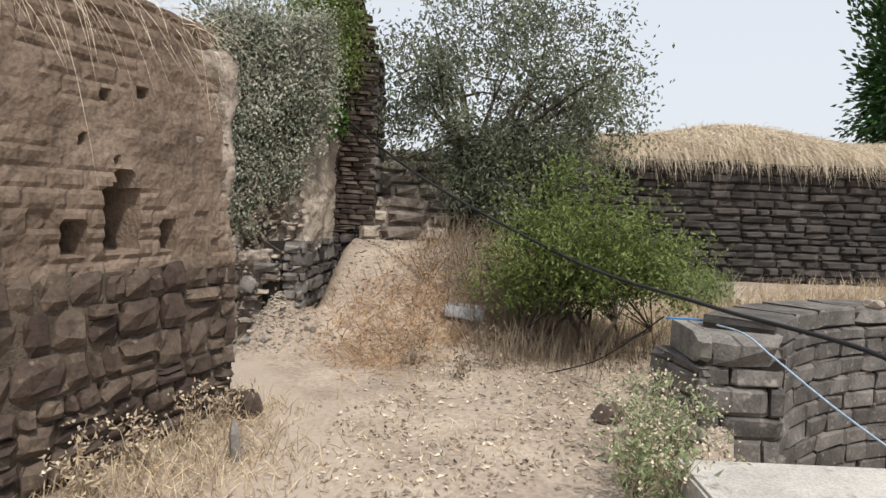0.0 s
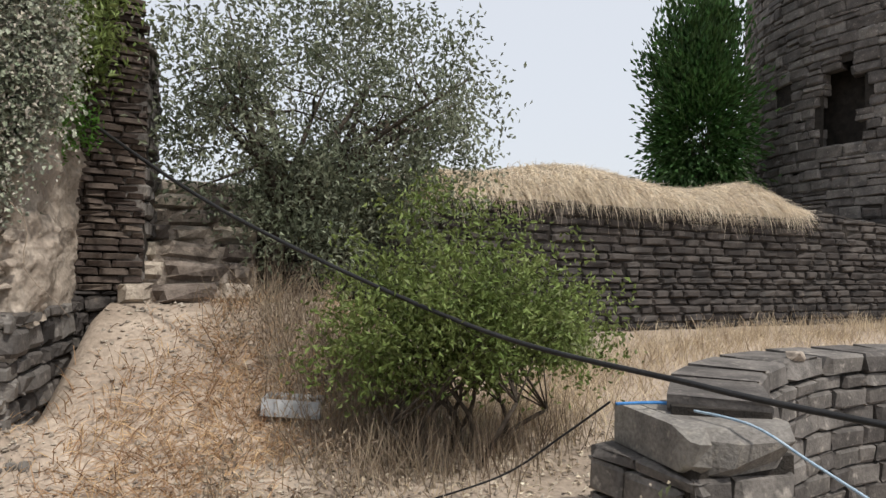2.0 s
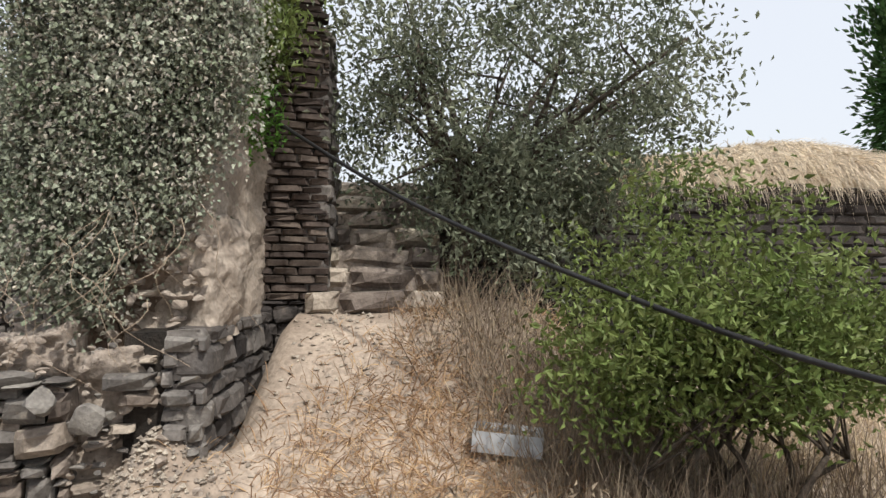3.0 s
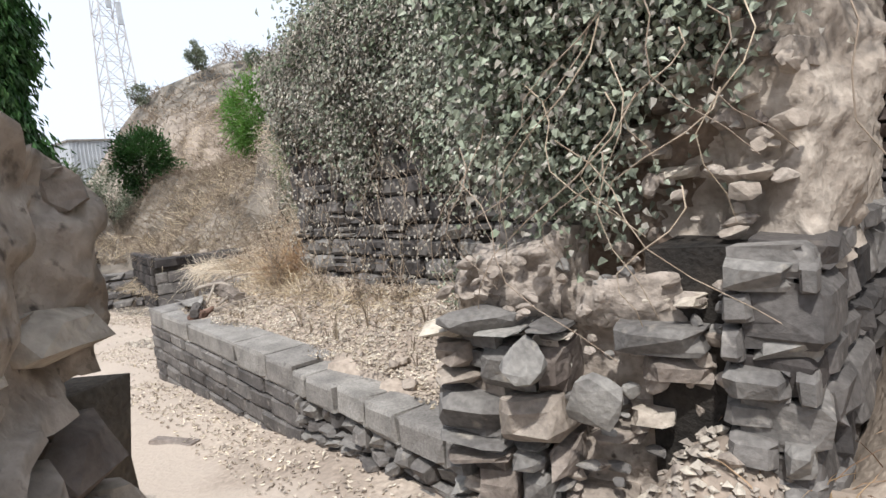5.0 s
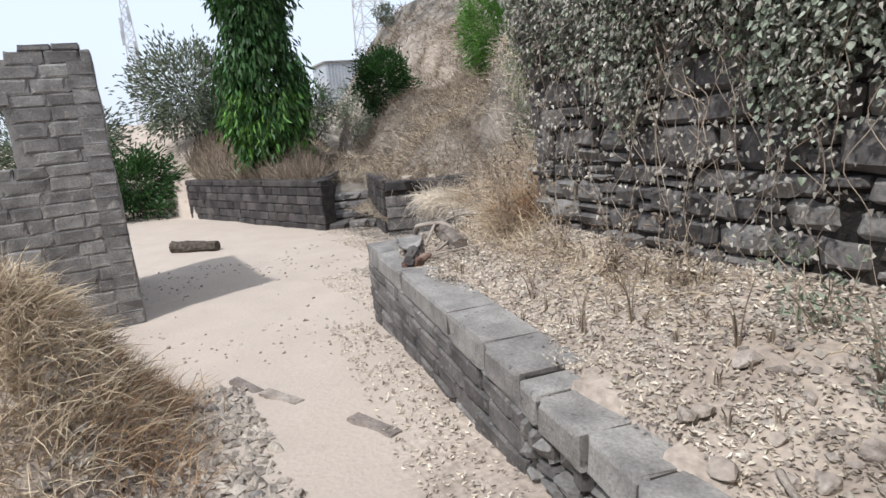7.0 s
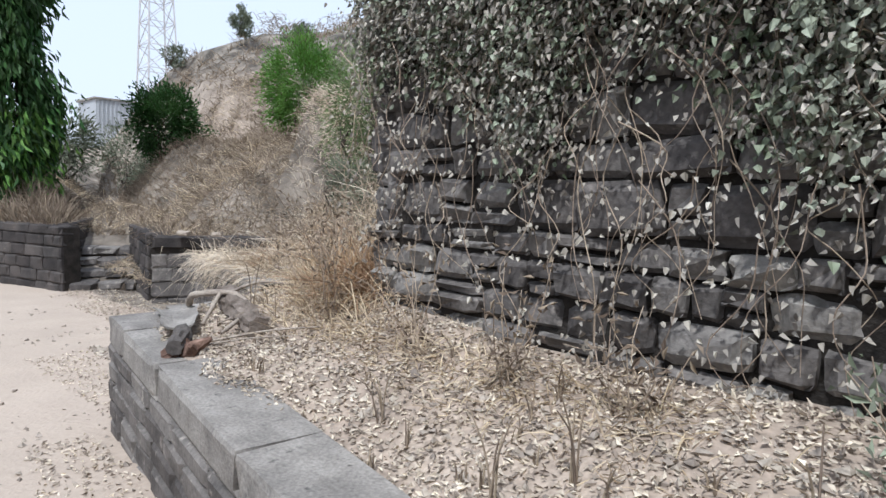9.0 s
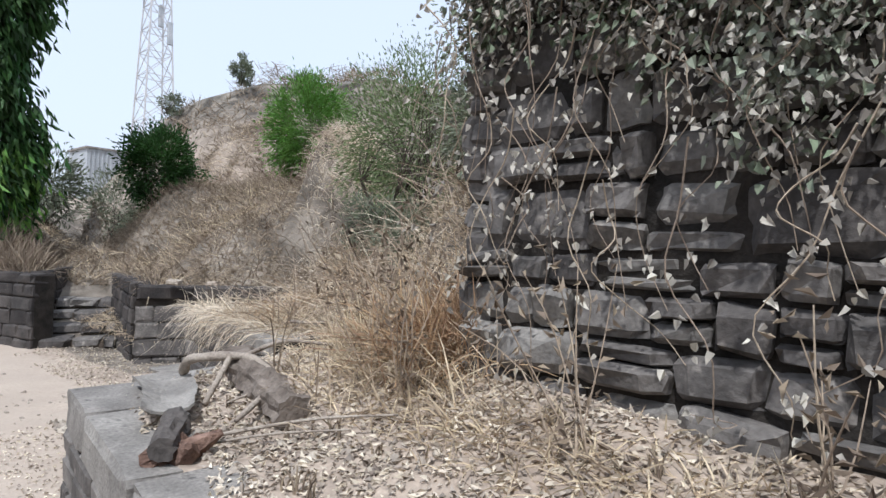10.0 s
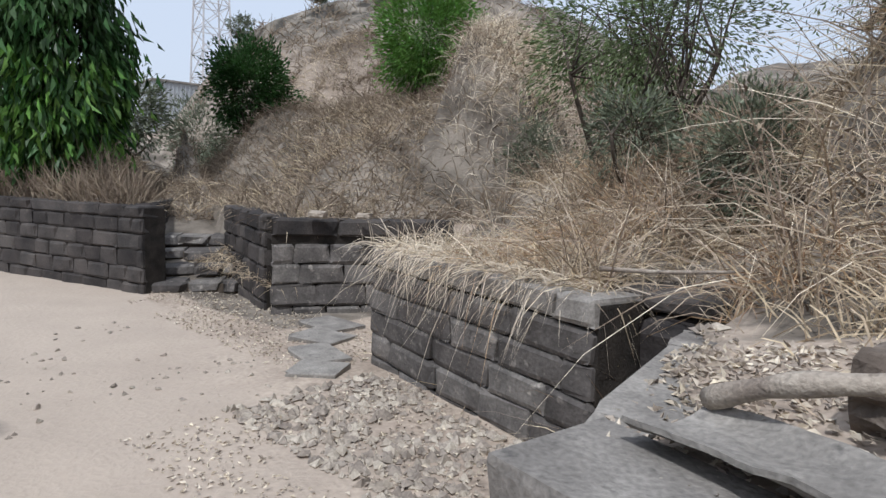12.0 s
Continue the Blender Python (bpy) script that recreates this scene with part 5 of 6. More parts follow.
turf("outcrop_straw", 5000, spots([(-12.7, 12.9)], (0.5, 0.35)), 0.6, M_STRAW, "straw thatch over a rock outcrop", width=0.01, lean=0.9, droop=1.6)
turf("step_grass", 3500, box(-15.7, -13.2, 9.6, 12.5, -0.3, 1.2), 0.3, M_DRY, "dry grass fallen over the yard steps", lean=1.2, droop=1.0, z=lambda x, y: max(gz(x, y), -0.6 + 0.4 * (y - 9.3)))
turf("far_bank_grass", 46000, box(-24, -11, 9.0, 18.0, -0.3, 0.5, lambda x, y: gz(x, y) < 0.0), 0.55, M_DEAD, "brown dead brush on the far bank", width=0.014, lean=0.9, droop=0.9)
turf("hill_brush", 16000, box(-40, -16, 15, 30, -0.1, 0.25), 0.7, M_DEAD, "sparse dead brush on the rocky mound", width=0.03, lean=0.8, droop=0.8)
turf("far_bank_straw", 20000, box(-24, -11, 9.0, 18.0, 0.0, 0.4, lambda x, y: gz(x, y) < 0.0), 0.5, M_DRY, "straw patches on the far bank", width=0.014, lean=1.0, droop=0.9)
turf("planter_brush", 9000, box(-25, -15.6, 7.0, 9.6, -0.5, 0.5, lambda x, y: gz(x, y) < 0.0), 0.8, M_DEAD, "brown brush behind the retaining wall", width=0.018, lean=0.4, droop=0.5)
turf("bank_grass", 9000, spots([(-6.0, 4.7), (-6.6, 4.7), (-5.4, 4.6), (-7.1, 4.6), (-6.0, 4.9), (-6.1, 4.4)], (0.4, 0.2)), 0.34, M_DRY, "tangled dry grass over a debris bank", lean=0.8, droop=0.9)
turf("bank_rust", 2000, spots([(-5.6, 5.05), (-6.5, 5.1)], (0.3, 0.15)), 0.3, M_ORANGE, "rusty grass at the debris bank's foot", lean=0.8, droop=0.8)
turf("block_overhang", 900, spots([(-10.6, 9.3), (-9.9, 9.2), (-9.3, 9.05), (-10.2, 9.2)], (0.25, 0.08)), 0.45, M_STRAW, "straw spilling over the block wall", lean=0.9, droop=1.3, bias=(0.1, -0.6, 0.5), z=lambda x, y: 0.27)


# ---- litter ----


def scatter(name, n, pick, size, material, label, z=None):
    xy = pick(n)
    p = np.array([(x, y, (gz(x, y) if z is None else z) + 0.012) for x, y in xy])
    d = RNG.normal(0, 1, p.shape) * np.array([1, 1, 0.22])
    ob = leaves(name, p, d, size, material, None, 0.5, 0.2)
    return tagged(ob, label, "litter", kind="stuff")


scatter("leaf_litter", 22000, box(-8.1, -2.4, 6.5, 8.3, -0.6, 1.3, lambda x, y: on_wall(x, y) or y < line_y(PL_A, PL_B, x) + 0.2 + 0.15 * noise.noise((x * 3, y * 3, 0))), 0.03, M_LITTER, "pale fallen leaves over the platform soil")
scatter("leaf_litter", 5200, box(-0.6, 3.0, 1.0, 6.5, -0.15, 1.2), 0.045, M_LITTER, "brown fallen leaves on the open ground")
scatter("leaf_litter", 3500, box(-8.0, -2.0, 5.9, 7.1, -0.5, 2.0, lambda x, y: y > line_y(PL_A, PL_B, x) - 0.02 or y < line_y(PL_A, PL_B, x) - 0.5), 0.035, M_LITTER, "straw and leaves along the platform's foot")
scatter("leaf_litter", 2500, box(-15.5, -11, 8.6, 9.9, -0.2, 1.0), 0.035, M_LITTER, "leaves swept against the yard walls")
scatter("leaf_litter", 2600, box(-10.6, -8.0, 7.3, 9.1, -0.2, 1.3, lambda x, y: y > 9.0 - 0.16 * (x + 10)), 0.03, M_LITTER, "leaves beside the block wall")


def stones(group, n, pick, sizes, pool, label, sink=0.35, name="rock", z=None):
    xy = pick(n)
    for x, y in xy[:60]:
        s = RNG.uniform(*sizes)
        ob = new(name, pool[int(RNG.integers(0, len(pool)))])
        sc = np.array([1, RNG.uniform(0.6, 1.0), RNG.uniform(0.45, 0.8)]) * s
        zz = gz(x, y) if z is None else z
        ob.matrix_basis = pose(x, y, zz + sc[2] * (0.5 - sink), RNG.normal(0, 9), RNG.normal(0, 9), RNG.uniform(0, 360)) @ Matrix.Diagonal((*sc, 1))
        tagged(ob, label, "stone", group)


stones("rubble on the platform", 34, spots([(-3.1, 6.9), (-2.8, 6.7), (-3.5, 7.1)], (0.3, 0.2)), (0.05, 0.16), R_PALE + R_EARTH, "loose broken stone lying on the platform soil")
stones("rubble at the buttress", 26, spots([(-1.9, 5.95), (-1.6, 6.0), (-2.2, 5.9)], (0.25, 0.1)), (0.05, 0.16), R_EARTH + R_GREY, "fallen rubble stone at the buttress foot")
stones("stones of the debris bank", 30, spots([(-5.2, 5.2), (-6.2, 5.1), (-4.2, 5.1)], (0.5, 0.2)), (0.06, 0.18), R_GREY, "loose grey stone beside the debris bank")
stones("yard clods", 26, box(-13, -8, 5.2, 8.6), (0.03, 0.08), R_EARTH, "small clod of earth on the swept yard")


def rock(at, size, mesh, label, rz=0, tilt=(0, 0), sink=0.3):
    ob = new("boulder", mesh)
    ob.matrix_basis = pose(at[0], at[1], (gz(at[0], at[1]) if len(at) < 3 else at[2]) + size[2] * (0.5 - sink), tilt[0], tilt[1], rz) @ Matrix.Diagonal((*size, 1))
    return tagged(ob, label, "boulder")


rock((-1.22, 4.05), (0.42, 0.3, 0.32), R_BROWN[1], "brown boulder at the mud wall's corner", 20)
rock((-2.36, 6.06, 0.87), (0.38, 0.3, 0.13), R_GREY[0], "flat grey slab lying on the broken buttress", 10, sink=0.4)
rock((-1.93, 6.06, 0.66), (0.2, 0.1, 0.26), R_GREY[5], "pointed grey slab leaning in the rubble", 20, (10, 25), sink=0.5)
rock((-2.13, 6.02, 0.78), (0.24, 0.24, 0.2), R_GREY[2], "rounded grey boulder wedged in the buttress", 30, sink=0.5)
rock((1.55, 3.85), (0.55, 0.4, 0.3), R_GREY[3], "grey boulder among weeds by the pier", 10)
rock((1.25, 4.1), (0.3, 0.25, 0.18), R_BROWN[4], "small stone beside the weeds", 60)
rock((1.95, 3.6), (0.75, 0.4, 0.3), R_GREY[4], "flat rough rock below the pier", -30)
rock((3.75, 5.25, 0.80), (0.3, 0.18, 0.1), R_PALE[1], "loose stone lying on the parapet", 10, sink=0.05)


def clods(name, n, pick, size, material, label):
    """Small broken lumps of earth and stone."""
    xy = pick(n)
    acc = Acc()
    fc = [(0, 2, 4), (2, 1, 4), (1, 3, 4), (3, 0, 4), (2, 0, 5), (1, 2, 5), (3, 1, 5), (0, 3, 5)]
    for x, y in xy:
        s = size * RNG.uniform(0.4, 1.0) ** 2
        a = RNG.uniform(0, 6.28)
        ca, sa = math.cos(a), math.sin(a)
        o = np.array([[1, 0, 0], [-1, 0, 0], [0, 1, 0], [0, -1, 0], [0, 0, 0.7], [0, 0, -0.7]]) * s * RNG.uniform(0.6, 1.2, (6, 1)) + RNG.normal(0, 0.18, (6, 3)) * s
        q = np.stack([o[:, 0] * ca - o[:, 1] * sa + x, o[:, 0] * sa + o[:, 1] * ca + y, o[:, 2] + gz(x, y) + s * 0.2], 1)
        acc.add(q, fc)
    tagged(part(name, acc.mesh(name), material), label, "rubble", kind="stuff")


M_CLOD = mat("broken_dry_earth", (0.24, 0.205, 0.17), (0.42, 0.37, 0.31), 6, 0.95, 0.5, 60, tint=0.3, island=True)
clods("broken_earth", 3200, box(-7.0, -2.4, 4.7, 5.75, -0.25, 1.1), 0.05, M_CLOD, "broken clods and stones beside the path")
clods("pebbles", 1600, box(-0.8, 3.0, 1.2, 7.0, -0.2, 1.4), 0.025, M_CLOD, "small pebbles and clods on the open ground")
clods("platform_rubble", 2200, box(-7.8, -2.5, 6.6, 7.7, -0.2, 1.6, lambda x, y: y < line_y(PL_A, PL_B, x) + 0.25), 0.03, M_CLOD, "crumbled earth and chips on the platform")
clods("wall_debris", 1800, box(-10.7, -8.1, 7.9, 9.0, -0.25, 1.5, lambda x, y: y > line_y(B_A, B_B, x) - 0.05), 0.05, M_CLOD, "rubble heaped along the block wall")
clods("buttress_debris", 900, spots([(-1.62, 6.0), (-1.8, 5.95), (-1.55, 6.08)], (0.24, 0.14)), 0.025, M_CLOD, "crumbled plaster and earth below the buttress")
clods("yard_pebbles", 900, box(-14, -7, 5.0, 8.6, 0.0, 0.8), 0.03, M_CLOD, "scattered pebbles on the swept yard")

clods("step_debris", 900, box(-1.1, 0.7, 5.6, 7.75, -0.3, 1.2), 0.03, M_CLOD, "crumbled earth on the rise to the steps")
turf("rise_grass", 2200, box(-0.3, 0.9, 5.9, 7.7, -0.1, 1.5), 0.3, M_ORANGE, "rusty dry grass on the rise to the steps", lean=0.9, droop=0.8)

# ---- cable, post, ropes, slab ----


def line_thing(name, pts, radius, material, label, category, sides=8, n=40):
    acc = Acc()
    acc.tube(bow(pts, n), radius, sides)
    return tagged(part(name, acc.mesh(name, True), material), label, category)


line_thing("cable", [(-1.3, 7.45, 2.6), (-0.2, 6.5, 1.82), (1.15, 5.18, 1.12), (1.8, 3.95, 0.95), (2.33, 3.0, 0.84), (2.5, 2.6, 0.5), (2.52, 2.5, 0.36)], 0.014, M_CABLE, "thick black cable strung from the ruin to the iron post", "cable", 8, 70)


def iron_post():
    ob = empty("iron_post", (2.4, 3.05, 0.0), "rusted iron angle post tied with nylon ropes", "post")
    acc = Acc()
    block(acc, (2.37, 3.02, -1.5), (2.43, 3.03, 0.9))
    block(acc, (2.37, 3.02, -1.5), (2.38, 3.08, 0.9))
    upright = part("upright", acc.mesh("upright"), M_RUST, ob)
    acc = Acc()
    block(acc, (2.345, 3.0, 0.88), (2.43, 3.05, 0.905))
    block(acc, (2.345, 3.0, 0.905), (2.365, 3.05, 0.94))
    part("bracket", acc.mesh("bracket"), M_RUST, ob)
    for k in range(4):
        t = np.linspace(0, 6.4, 18)
        acc = Acc()
        acc.tube(np.stack([2.4 + 0.055 * np.cos(t + k), 3.03 + 0.05 * np.sin(t + k), 0.8 + 0.018 * k + 0.012 * np.sin(t * 2 + k)], 1), 0.009, 6)
        part("rope_turn", acc.mesh("rope_turn", True), M_YELLOW, upright, "yellow nylon rope turn")
    for pts in ([(2.36, 3.0, 0.8), (2.42, 2.95, 0.66), (2.47, 2.9, 0.6), (2.5, 2.9, 0.52), (2.44, 2.93, 0.5)], [(2.43, 3.0, 0.8), (2.44, 2.97, 0.65), (2.4, 2.97, 0.5), (2.41, 2.96, 0.37)], [(2.5, 2.9, 0.6), (2.53, 2.86, 0.55), (2.46, 2.88, 0.5), (2.42, 2.93, 0.56)]):
        acc = Acc()
        acc.tube(bow(pts, 20), 0.009, 6)
        part("rope_end", acc.mesh("rope_end", True), M_YELLOW, ob, "yellow nylon rope end")
    for pts in ([(2.41, 3.01, 0.93), (2.4, 3.0, 0.8), (2.42, 2.98, 0.6), (2.42, 2.97, 0.36)], [(2.42, 3.0, 0.82), (2.45, 2.96, 0.6), (2.47, 2.94, 0.36)]):
        acc = Acc()
        acc.tube(bow(pts, 20), 0.008, 6)
        part("blue_rope_end", acc.mesh("blue_rope_end", True), M_BLUE, ob, "blue nylon rope end")


iron_post()
line_thing("rope", [(2.02, 4.3, 0.765), (2.07, 4.0, 0.765), (2.16, 3.78, 0.66), (2.3, 3.42, 0.49), (2.43, 3.1, 0.36)], 0.007, mat("faded_blue_rope", (0.28, 0.40, 0.52), (0.45, 0.55, 0.64), 20, 0.7, 0.2, 200), "faded blue nylon rope hanging from the pier", "rope", 6)
line_thing("rope", [(1.75, 4.55, 0.76), (1.95, 4.5, 0.765), (2.1, 4.42, 0.765), (2.3, 4.45, 0.765)], 0.009, M_BLUE, "blue rope lying on the pier top", "rope", 6)
line_thing("rope", [(1.0, 5.2, gz(1.0, 5.2) + 0.02), (1.35, 5.0, 0.3), (1.6, 4.8, 0.55), (1.75, 4.6, 0.76)], 0.006, M_CABLE, "thin dark line running from the pier to the ground", "rope", 6)


def concrete_slab():
    bm = bmesh.new()
    bmesh.ops.create_cube(bm, size=1)
    for v in bm.verts:
        v.co = Vector((1.85 + v.co.x * 1.2, 2.3 + v.co.y * 1.25, 0.2 + v.co.z * 0.3))
    bmesh.ops.bevel(bm, geom=bm.edges, offset=0.015, segments=2, affect="EDGES")
    tagged(part("concrete_slab", bm, M_CONC), "pale worn concrete slab beside the well", "slab")


concrete_slab()


def trough():
    bm = bmesh.new()
    bmesh.ops.create_cube(bm, size=1)
    for v in bm.verts:
        v.co = Vector((v.co.x * 0.4, v.co.y * 0.22, v.co.z * 0.12))
    top = max(bm.faces, key=lambda f: f.calc_center_median().z)
    bmesh.ops.inset_individual(bm, faces=[top], thickness=0.025)
    bmesh.ops.translate(bm, verts=top.verts, vec=(0, 0, -0.09))
    ob = tagged(part("trough", bm, M_SHEET), "dull grey tin trough lying in dead weeds", "trough")
    ob.matrix_basis = pose(0.3, 6.3, gz(0.3, 6.3) + 0.06, 0, 4, -14)


trough()
stake = Acc()
stake.tube([(-1.03, 3.35, gz(-1.03, 3.35) - 0.05), (-1.05, 3.36, 0.2), (-1.06, 3.38, 0.27)], [0.035, 0.03, 0.012], 7)
tagged(part("stake", stake.mesh("stake"), M_CAP), "short pale broken stake by the path", "stake")


def weed(at, h, n, material, label, flowers=True):
    """An upright branching weed with small leaves and pale seed heads."""
    at = np.array([at[0], at[1], gz(*at) if len(at) < 3 else at[2]])
    ob = empty("weed", at, label, "weed")
    acc, lp, fp = Acc(), [], []
    for i in range(n):
        d = RNG.normal(0, 0.28, 2)
        top = at + np.array([d[0] * h, d[1] * h, h * RNG.uniform(0.6, 1.1)])
        pts = bow([at + RNG.normal(0, 0.04, 3) * np.array([1, 1, 0]) - np.array([0, 0, 0.02]), (at + top) / 2 + RNG.normal(0, 0.03, 3), top], 7)
        acc.tube(pts, np.linspace(0.004, 0.0015, 7), 4)
        for k in range(16):
            lp.append(pts[RNG.integers(1, 7)] + RNG.normal(0, 0.03, 3))
        for k in range(7):
            fp.append(top + RNG.normal(0, 0.035, 3))
    tagged(part("stalk", acc.mesh("stalk"), M_TWIG, ob), kind="stuff")
    lp, fp = np.array(lp), np.array(fp)
    leaves("foliage", lp, RNG.normal(0, 1, lp.shape) + np.array([0, 0, 0.4]), 0.045, material, ob, 0.3)
    if flowers:
        tagged(leaves("seed_head", fp, RNG.normal(0, 1, fp.shape), 0.02, M_STRAW, ob, 0.8), kind="stuff")


for x, y, h in ((1.2, 3.35, 0.4), (1.32, 3.5, 0.45), (1.42, 3.3, 0.42), (1.15, 3.1, 0.35), (1.3, 3.15, 0.4), (1.45, 3.65, 0.4), (1.08, 2.85, 0.32), (1.22, 2.8, 0.36), (1.5, 3.5, 0.45)):
    weed((x, y), h, 14, M_PALEWEED, "pale green flowering weed among stones")
for x, y, h in ((1.95, 3.55, 0.62), (2.1, 3.6, 0.5), (1.85, 3.45, 0.4)):
    weed((x, y), h, 9, M_PALEWEED, "straggling grey-green weed before the pier")
for x, y, h in ((-1.4, 3.55, 0.3), (-1.5, 3.2, 0.28), (-1.6, 2.85, 0.3), (-1.3, 3.85, 0.25)):
    weed((x, y), h, 8, M_DRY, "dry seeding weed at the mud wall's foot")
for x, y, h in ((-0.2, 5.5, 0.35), (0.55, 5.35, 0.4), (0.25, 5.1, 0.25), (-0.1, 6.9, 0.5), (0.15, 6.7, 0.55)):
    weed((x, y), h, 6, M_DEAD, "withered brown weed standing in dry ground", False)
for x, y, h in ((-6.4, 7.9, 0.6), (-6.9, 8.3, 0.7), (-5.6, 7.85, 0.5), (-7.4, 8.5, 0.6), (-7.9, 8.8, 0.7), (-6.7, 8.0, 0.65), (-5.0, 7.75, 0.5), (-4.4, 7.7, 0.35)):
    weed((x, y), h, 7, M_DEAD, "tall dead weed on the platform by the wall", False)
for x, y, h in ((-3.2, 7.3, 0.35), (-2.9, 7.1, 0.4), (-3.6, 7.55, 0.35)):
    weed((x, y), h, 8, M_IVY, "low green weed at the foot of the creeper wall", False)

# ---- dead wood on the platform ----


def dead_branch():
    ob = empty("dead_branch", (-7.6, 8.0, 0.3), "bleached forked dead branch lying on the platform", "branch")
    pieces = [("main_limb", [(-7.75, 7.70, 0.31), (-7.6, 7.65, 0.39), (-7.45, 7.66, 0.43), (-7.27, 7.76, 0.45), (-7.14, 7.79, 0.42), (-7.02, 7.76, 0.38), (-6.92, 7.64, 0.35), (-6.81, 7.47, 0.31)], 0.026, 0.011),
              ("side_limb", [(-7.33, 7.72, 0.44), (-7.27, 7.64, 0.37), (-7.2, 7.54, 0.28)], 0.015, 0.012),
              ("side_limb", [(-7.27, 7.76, 0.45), (-7.32, 7.92, 0.48), (-7.3, 8.06, 0.49), (-7.1, 8.2, 0.47), (-6.9, 8.2, 0.43)], 0.013, 0.005),
              ("twig", [(-7.02, 7.76, 0.38), (-7.06, 7.66, 0.33), (-7.13, 7.6, 0.29)], 0.007, 0.004)]
    for nm, pts, r0, r1 in pieces:
        acc = Acc()
        q = bow(pts, 26)
        acc.tube(q, np.linspace(r0, r1, 26) * (1 + 0.12 * np.sin(np.arange(26) * 1.7)), 8)
        part(nm, acc.mesh(nm, True), M_WOOD, ob)


dead_branch()


def fallen_log(name, a, b, r, material, label, rough=0.16):
    a, b = np.array(a, float), np.array(b, float)
    ax = unit(b - a)
    s = unit(np.cross(ax, [0, 0, 1]))
    u = np.cross(s, ax)
    v, f = [], []
    nl, ns = 34, 18
    for i in range(nl + 1):
        c = a + (b - a) * i / nl
        rr = r * (1 - 0.25 * i / nl)
        for k in range(ns):
            t = 2 * math.pi * k / ns
            g = 1 + rough * noise.noise((math.cos(t) * 2.4, math.sin(t) * 2.4, i * 0.12 + a[0])) + rough * 0.6 * noise.noise((t * 5, i * 0.35, 3))
            v.append(c + (s * math.cos(t) + u * math.sin(t)) * rr * g)
    f = [(i * ns + k, i * ns + (k + 1) % ns, (i + 1) * ns + (k + 1) % ns, (i + 1) * ns + k) for i in range(nl) for k in range(ns)]
    f += [tuple(range(ns))[::-1], tuple(nl * ns + k for k in range(ns))]
    return tagged(part(name, raw(name, v, f), material), label, "log")


fallen_log("fallen_log", (-7.5, 7.86, 0.375), (-6.68, 7.63, 0.335), 0.085, mat("grey_log_bark", (0.10, 0.08, 0.065), (0.22, 0.185, 0.155), 8, 0.95, 1.0, 50), "thick dark-barked fallen log on the platform", 0.5)
fallen_log("fallen_log", (-16.0, 5.75, gz(-16, 5.75) + 0.1), (-15.3, 6.55, gz(-15.3, 6.5) + 0.1), 0.14, M_BARK, "dark log lying in the swept yard", 0.2)
for k, (a, b, r) in enumerate([((-6.8, 7.38, 0.275), (-6.2, 7.72, 0.42), 0.008), ((-6.75, 7.32, 0.27), (-6.3, 7.6, 0.37), 0.006), ((-7.3, 8.5, 0.56), (-6.9, 8.45, 0.6), 0.01), ((-3.3, 6.85, 0.27), (-3.05, 6.72, 0.27), 0.015), ((-8.9, 9.1, 0.34), (-8.2, 9.0, 0.42), 0.015)]):
    acc = Acc()
    a, b = np.array(a), np.array(b)
    acc.tube(bow([a, (a + b) / 2 + RNG.normal(0, 0.02, 3), b], 14), np.linspace(r, r * 0.5, 14), 6)
    tagged(part("stick", acc.mesh("stick", True), M_WOOD), "bare dry stick on the platform litter", "stick", "sticks on the platform")


def bark_sheet():
    v, f = [], []
    a, w, l = np.array([-7.79, 7.60]), unit(np.array([0.62, -0.22])), 0.8
    s = np.array([-w[1], w[0]])
    nu, nv = 26, 9
    for side in (0, 1):
        for i in range(nu + 1):
            for j in range(nv + 1):
                u, t = i / nu, j / nv
                wd = 0.25 * (1 - 0.25 * u) + 0.02 * noise.noise((u * 9, j, 1))
                q = a + w * l * u + s * (t - 0.5) * wd + s * 0.02 * math.sin(u * 4)
                z = 0.268 + 0.05 * u + 0.035 * (2 * t - 1) ** 2 + 0.012 * noise.noise((u * 8, t * 4, 2)) - side * 0.012
                v.append((q[0], q[1], z))
    k = nv + 1
    m = (nu + 1) * k
    for i in range(nu):
        for j in range(nv):
            q = (i * k + j, (i + 1) * k + j, (i + 1) * k + j + 1, i * k + j + 1)
            f += [q, tuple(m + x for x in q[::-1])]
    rim = [(i * k) for i in range(nu + 1)] + [nu * k + j for j in range(1, k)] + [i * k + nv for i in range(nu - 1, -1, -1)] + [j for j in range(nv - 1, 0, -1)]
    for x, y in zip(rim, rim[1:] + rim[:1]):
        f.append((x, m + x, m + y, y))
    tagged(part("bark_sheet", raw("bark_sheet", v, f), M_CAP), "curled grey sheet of bark on the cap stones", "bark")


bark_sheet()


def rotten_stump():
    ob = empty("rotten_stump", (-6.78, 7.2, 0.25), "rotten reddish wood chunk on the platform edge", "wood chunk")
    m = mat("rotten_wood", (0.10, 0.06, 0.045), (0.26, 0.17, 0.13), 18, 0.95, 1.0, 70)
    for i in range(9):
        acc = Acc()
        p = np.array([-6.78, 7.2, 0.24]) + np.array([RNG.normal(0, 0.04), RNG.normal(0, 0.035), 0])
        q = p + np.array([RNG.normal(0.02, 0.05), RNG.normal(0.04, 0.05), RNG.uniform(0.04, 0.09)])
        acc.tube([p, (p + q) / 2 + RNG.normal(0, 0.012, 3), q], [0.045, 0.04, 0.012], 6)
        part("splinter", acc.mesh("splinter"), m, ob)


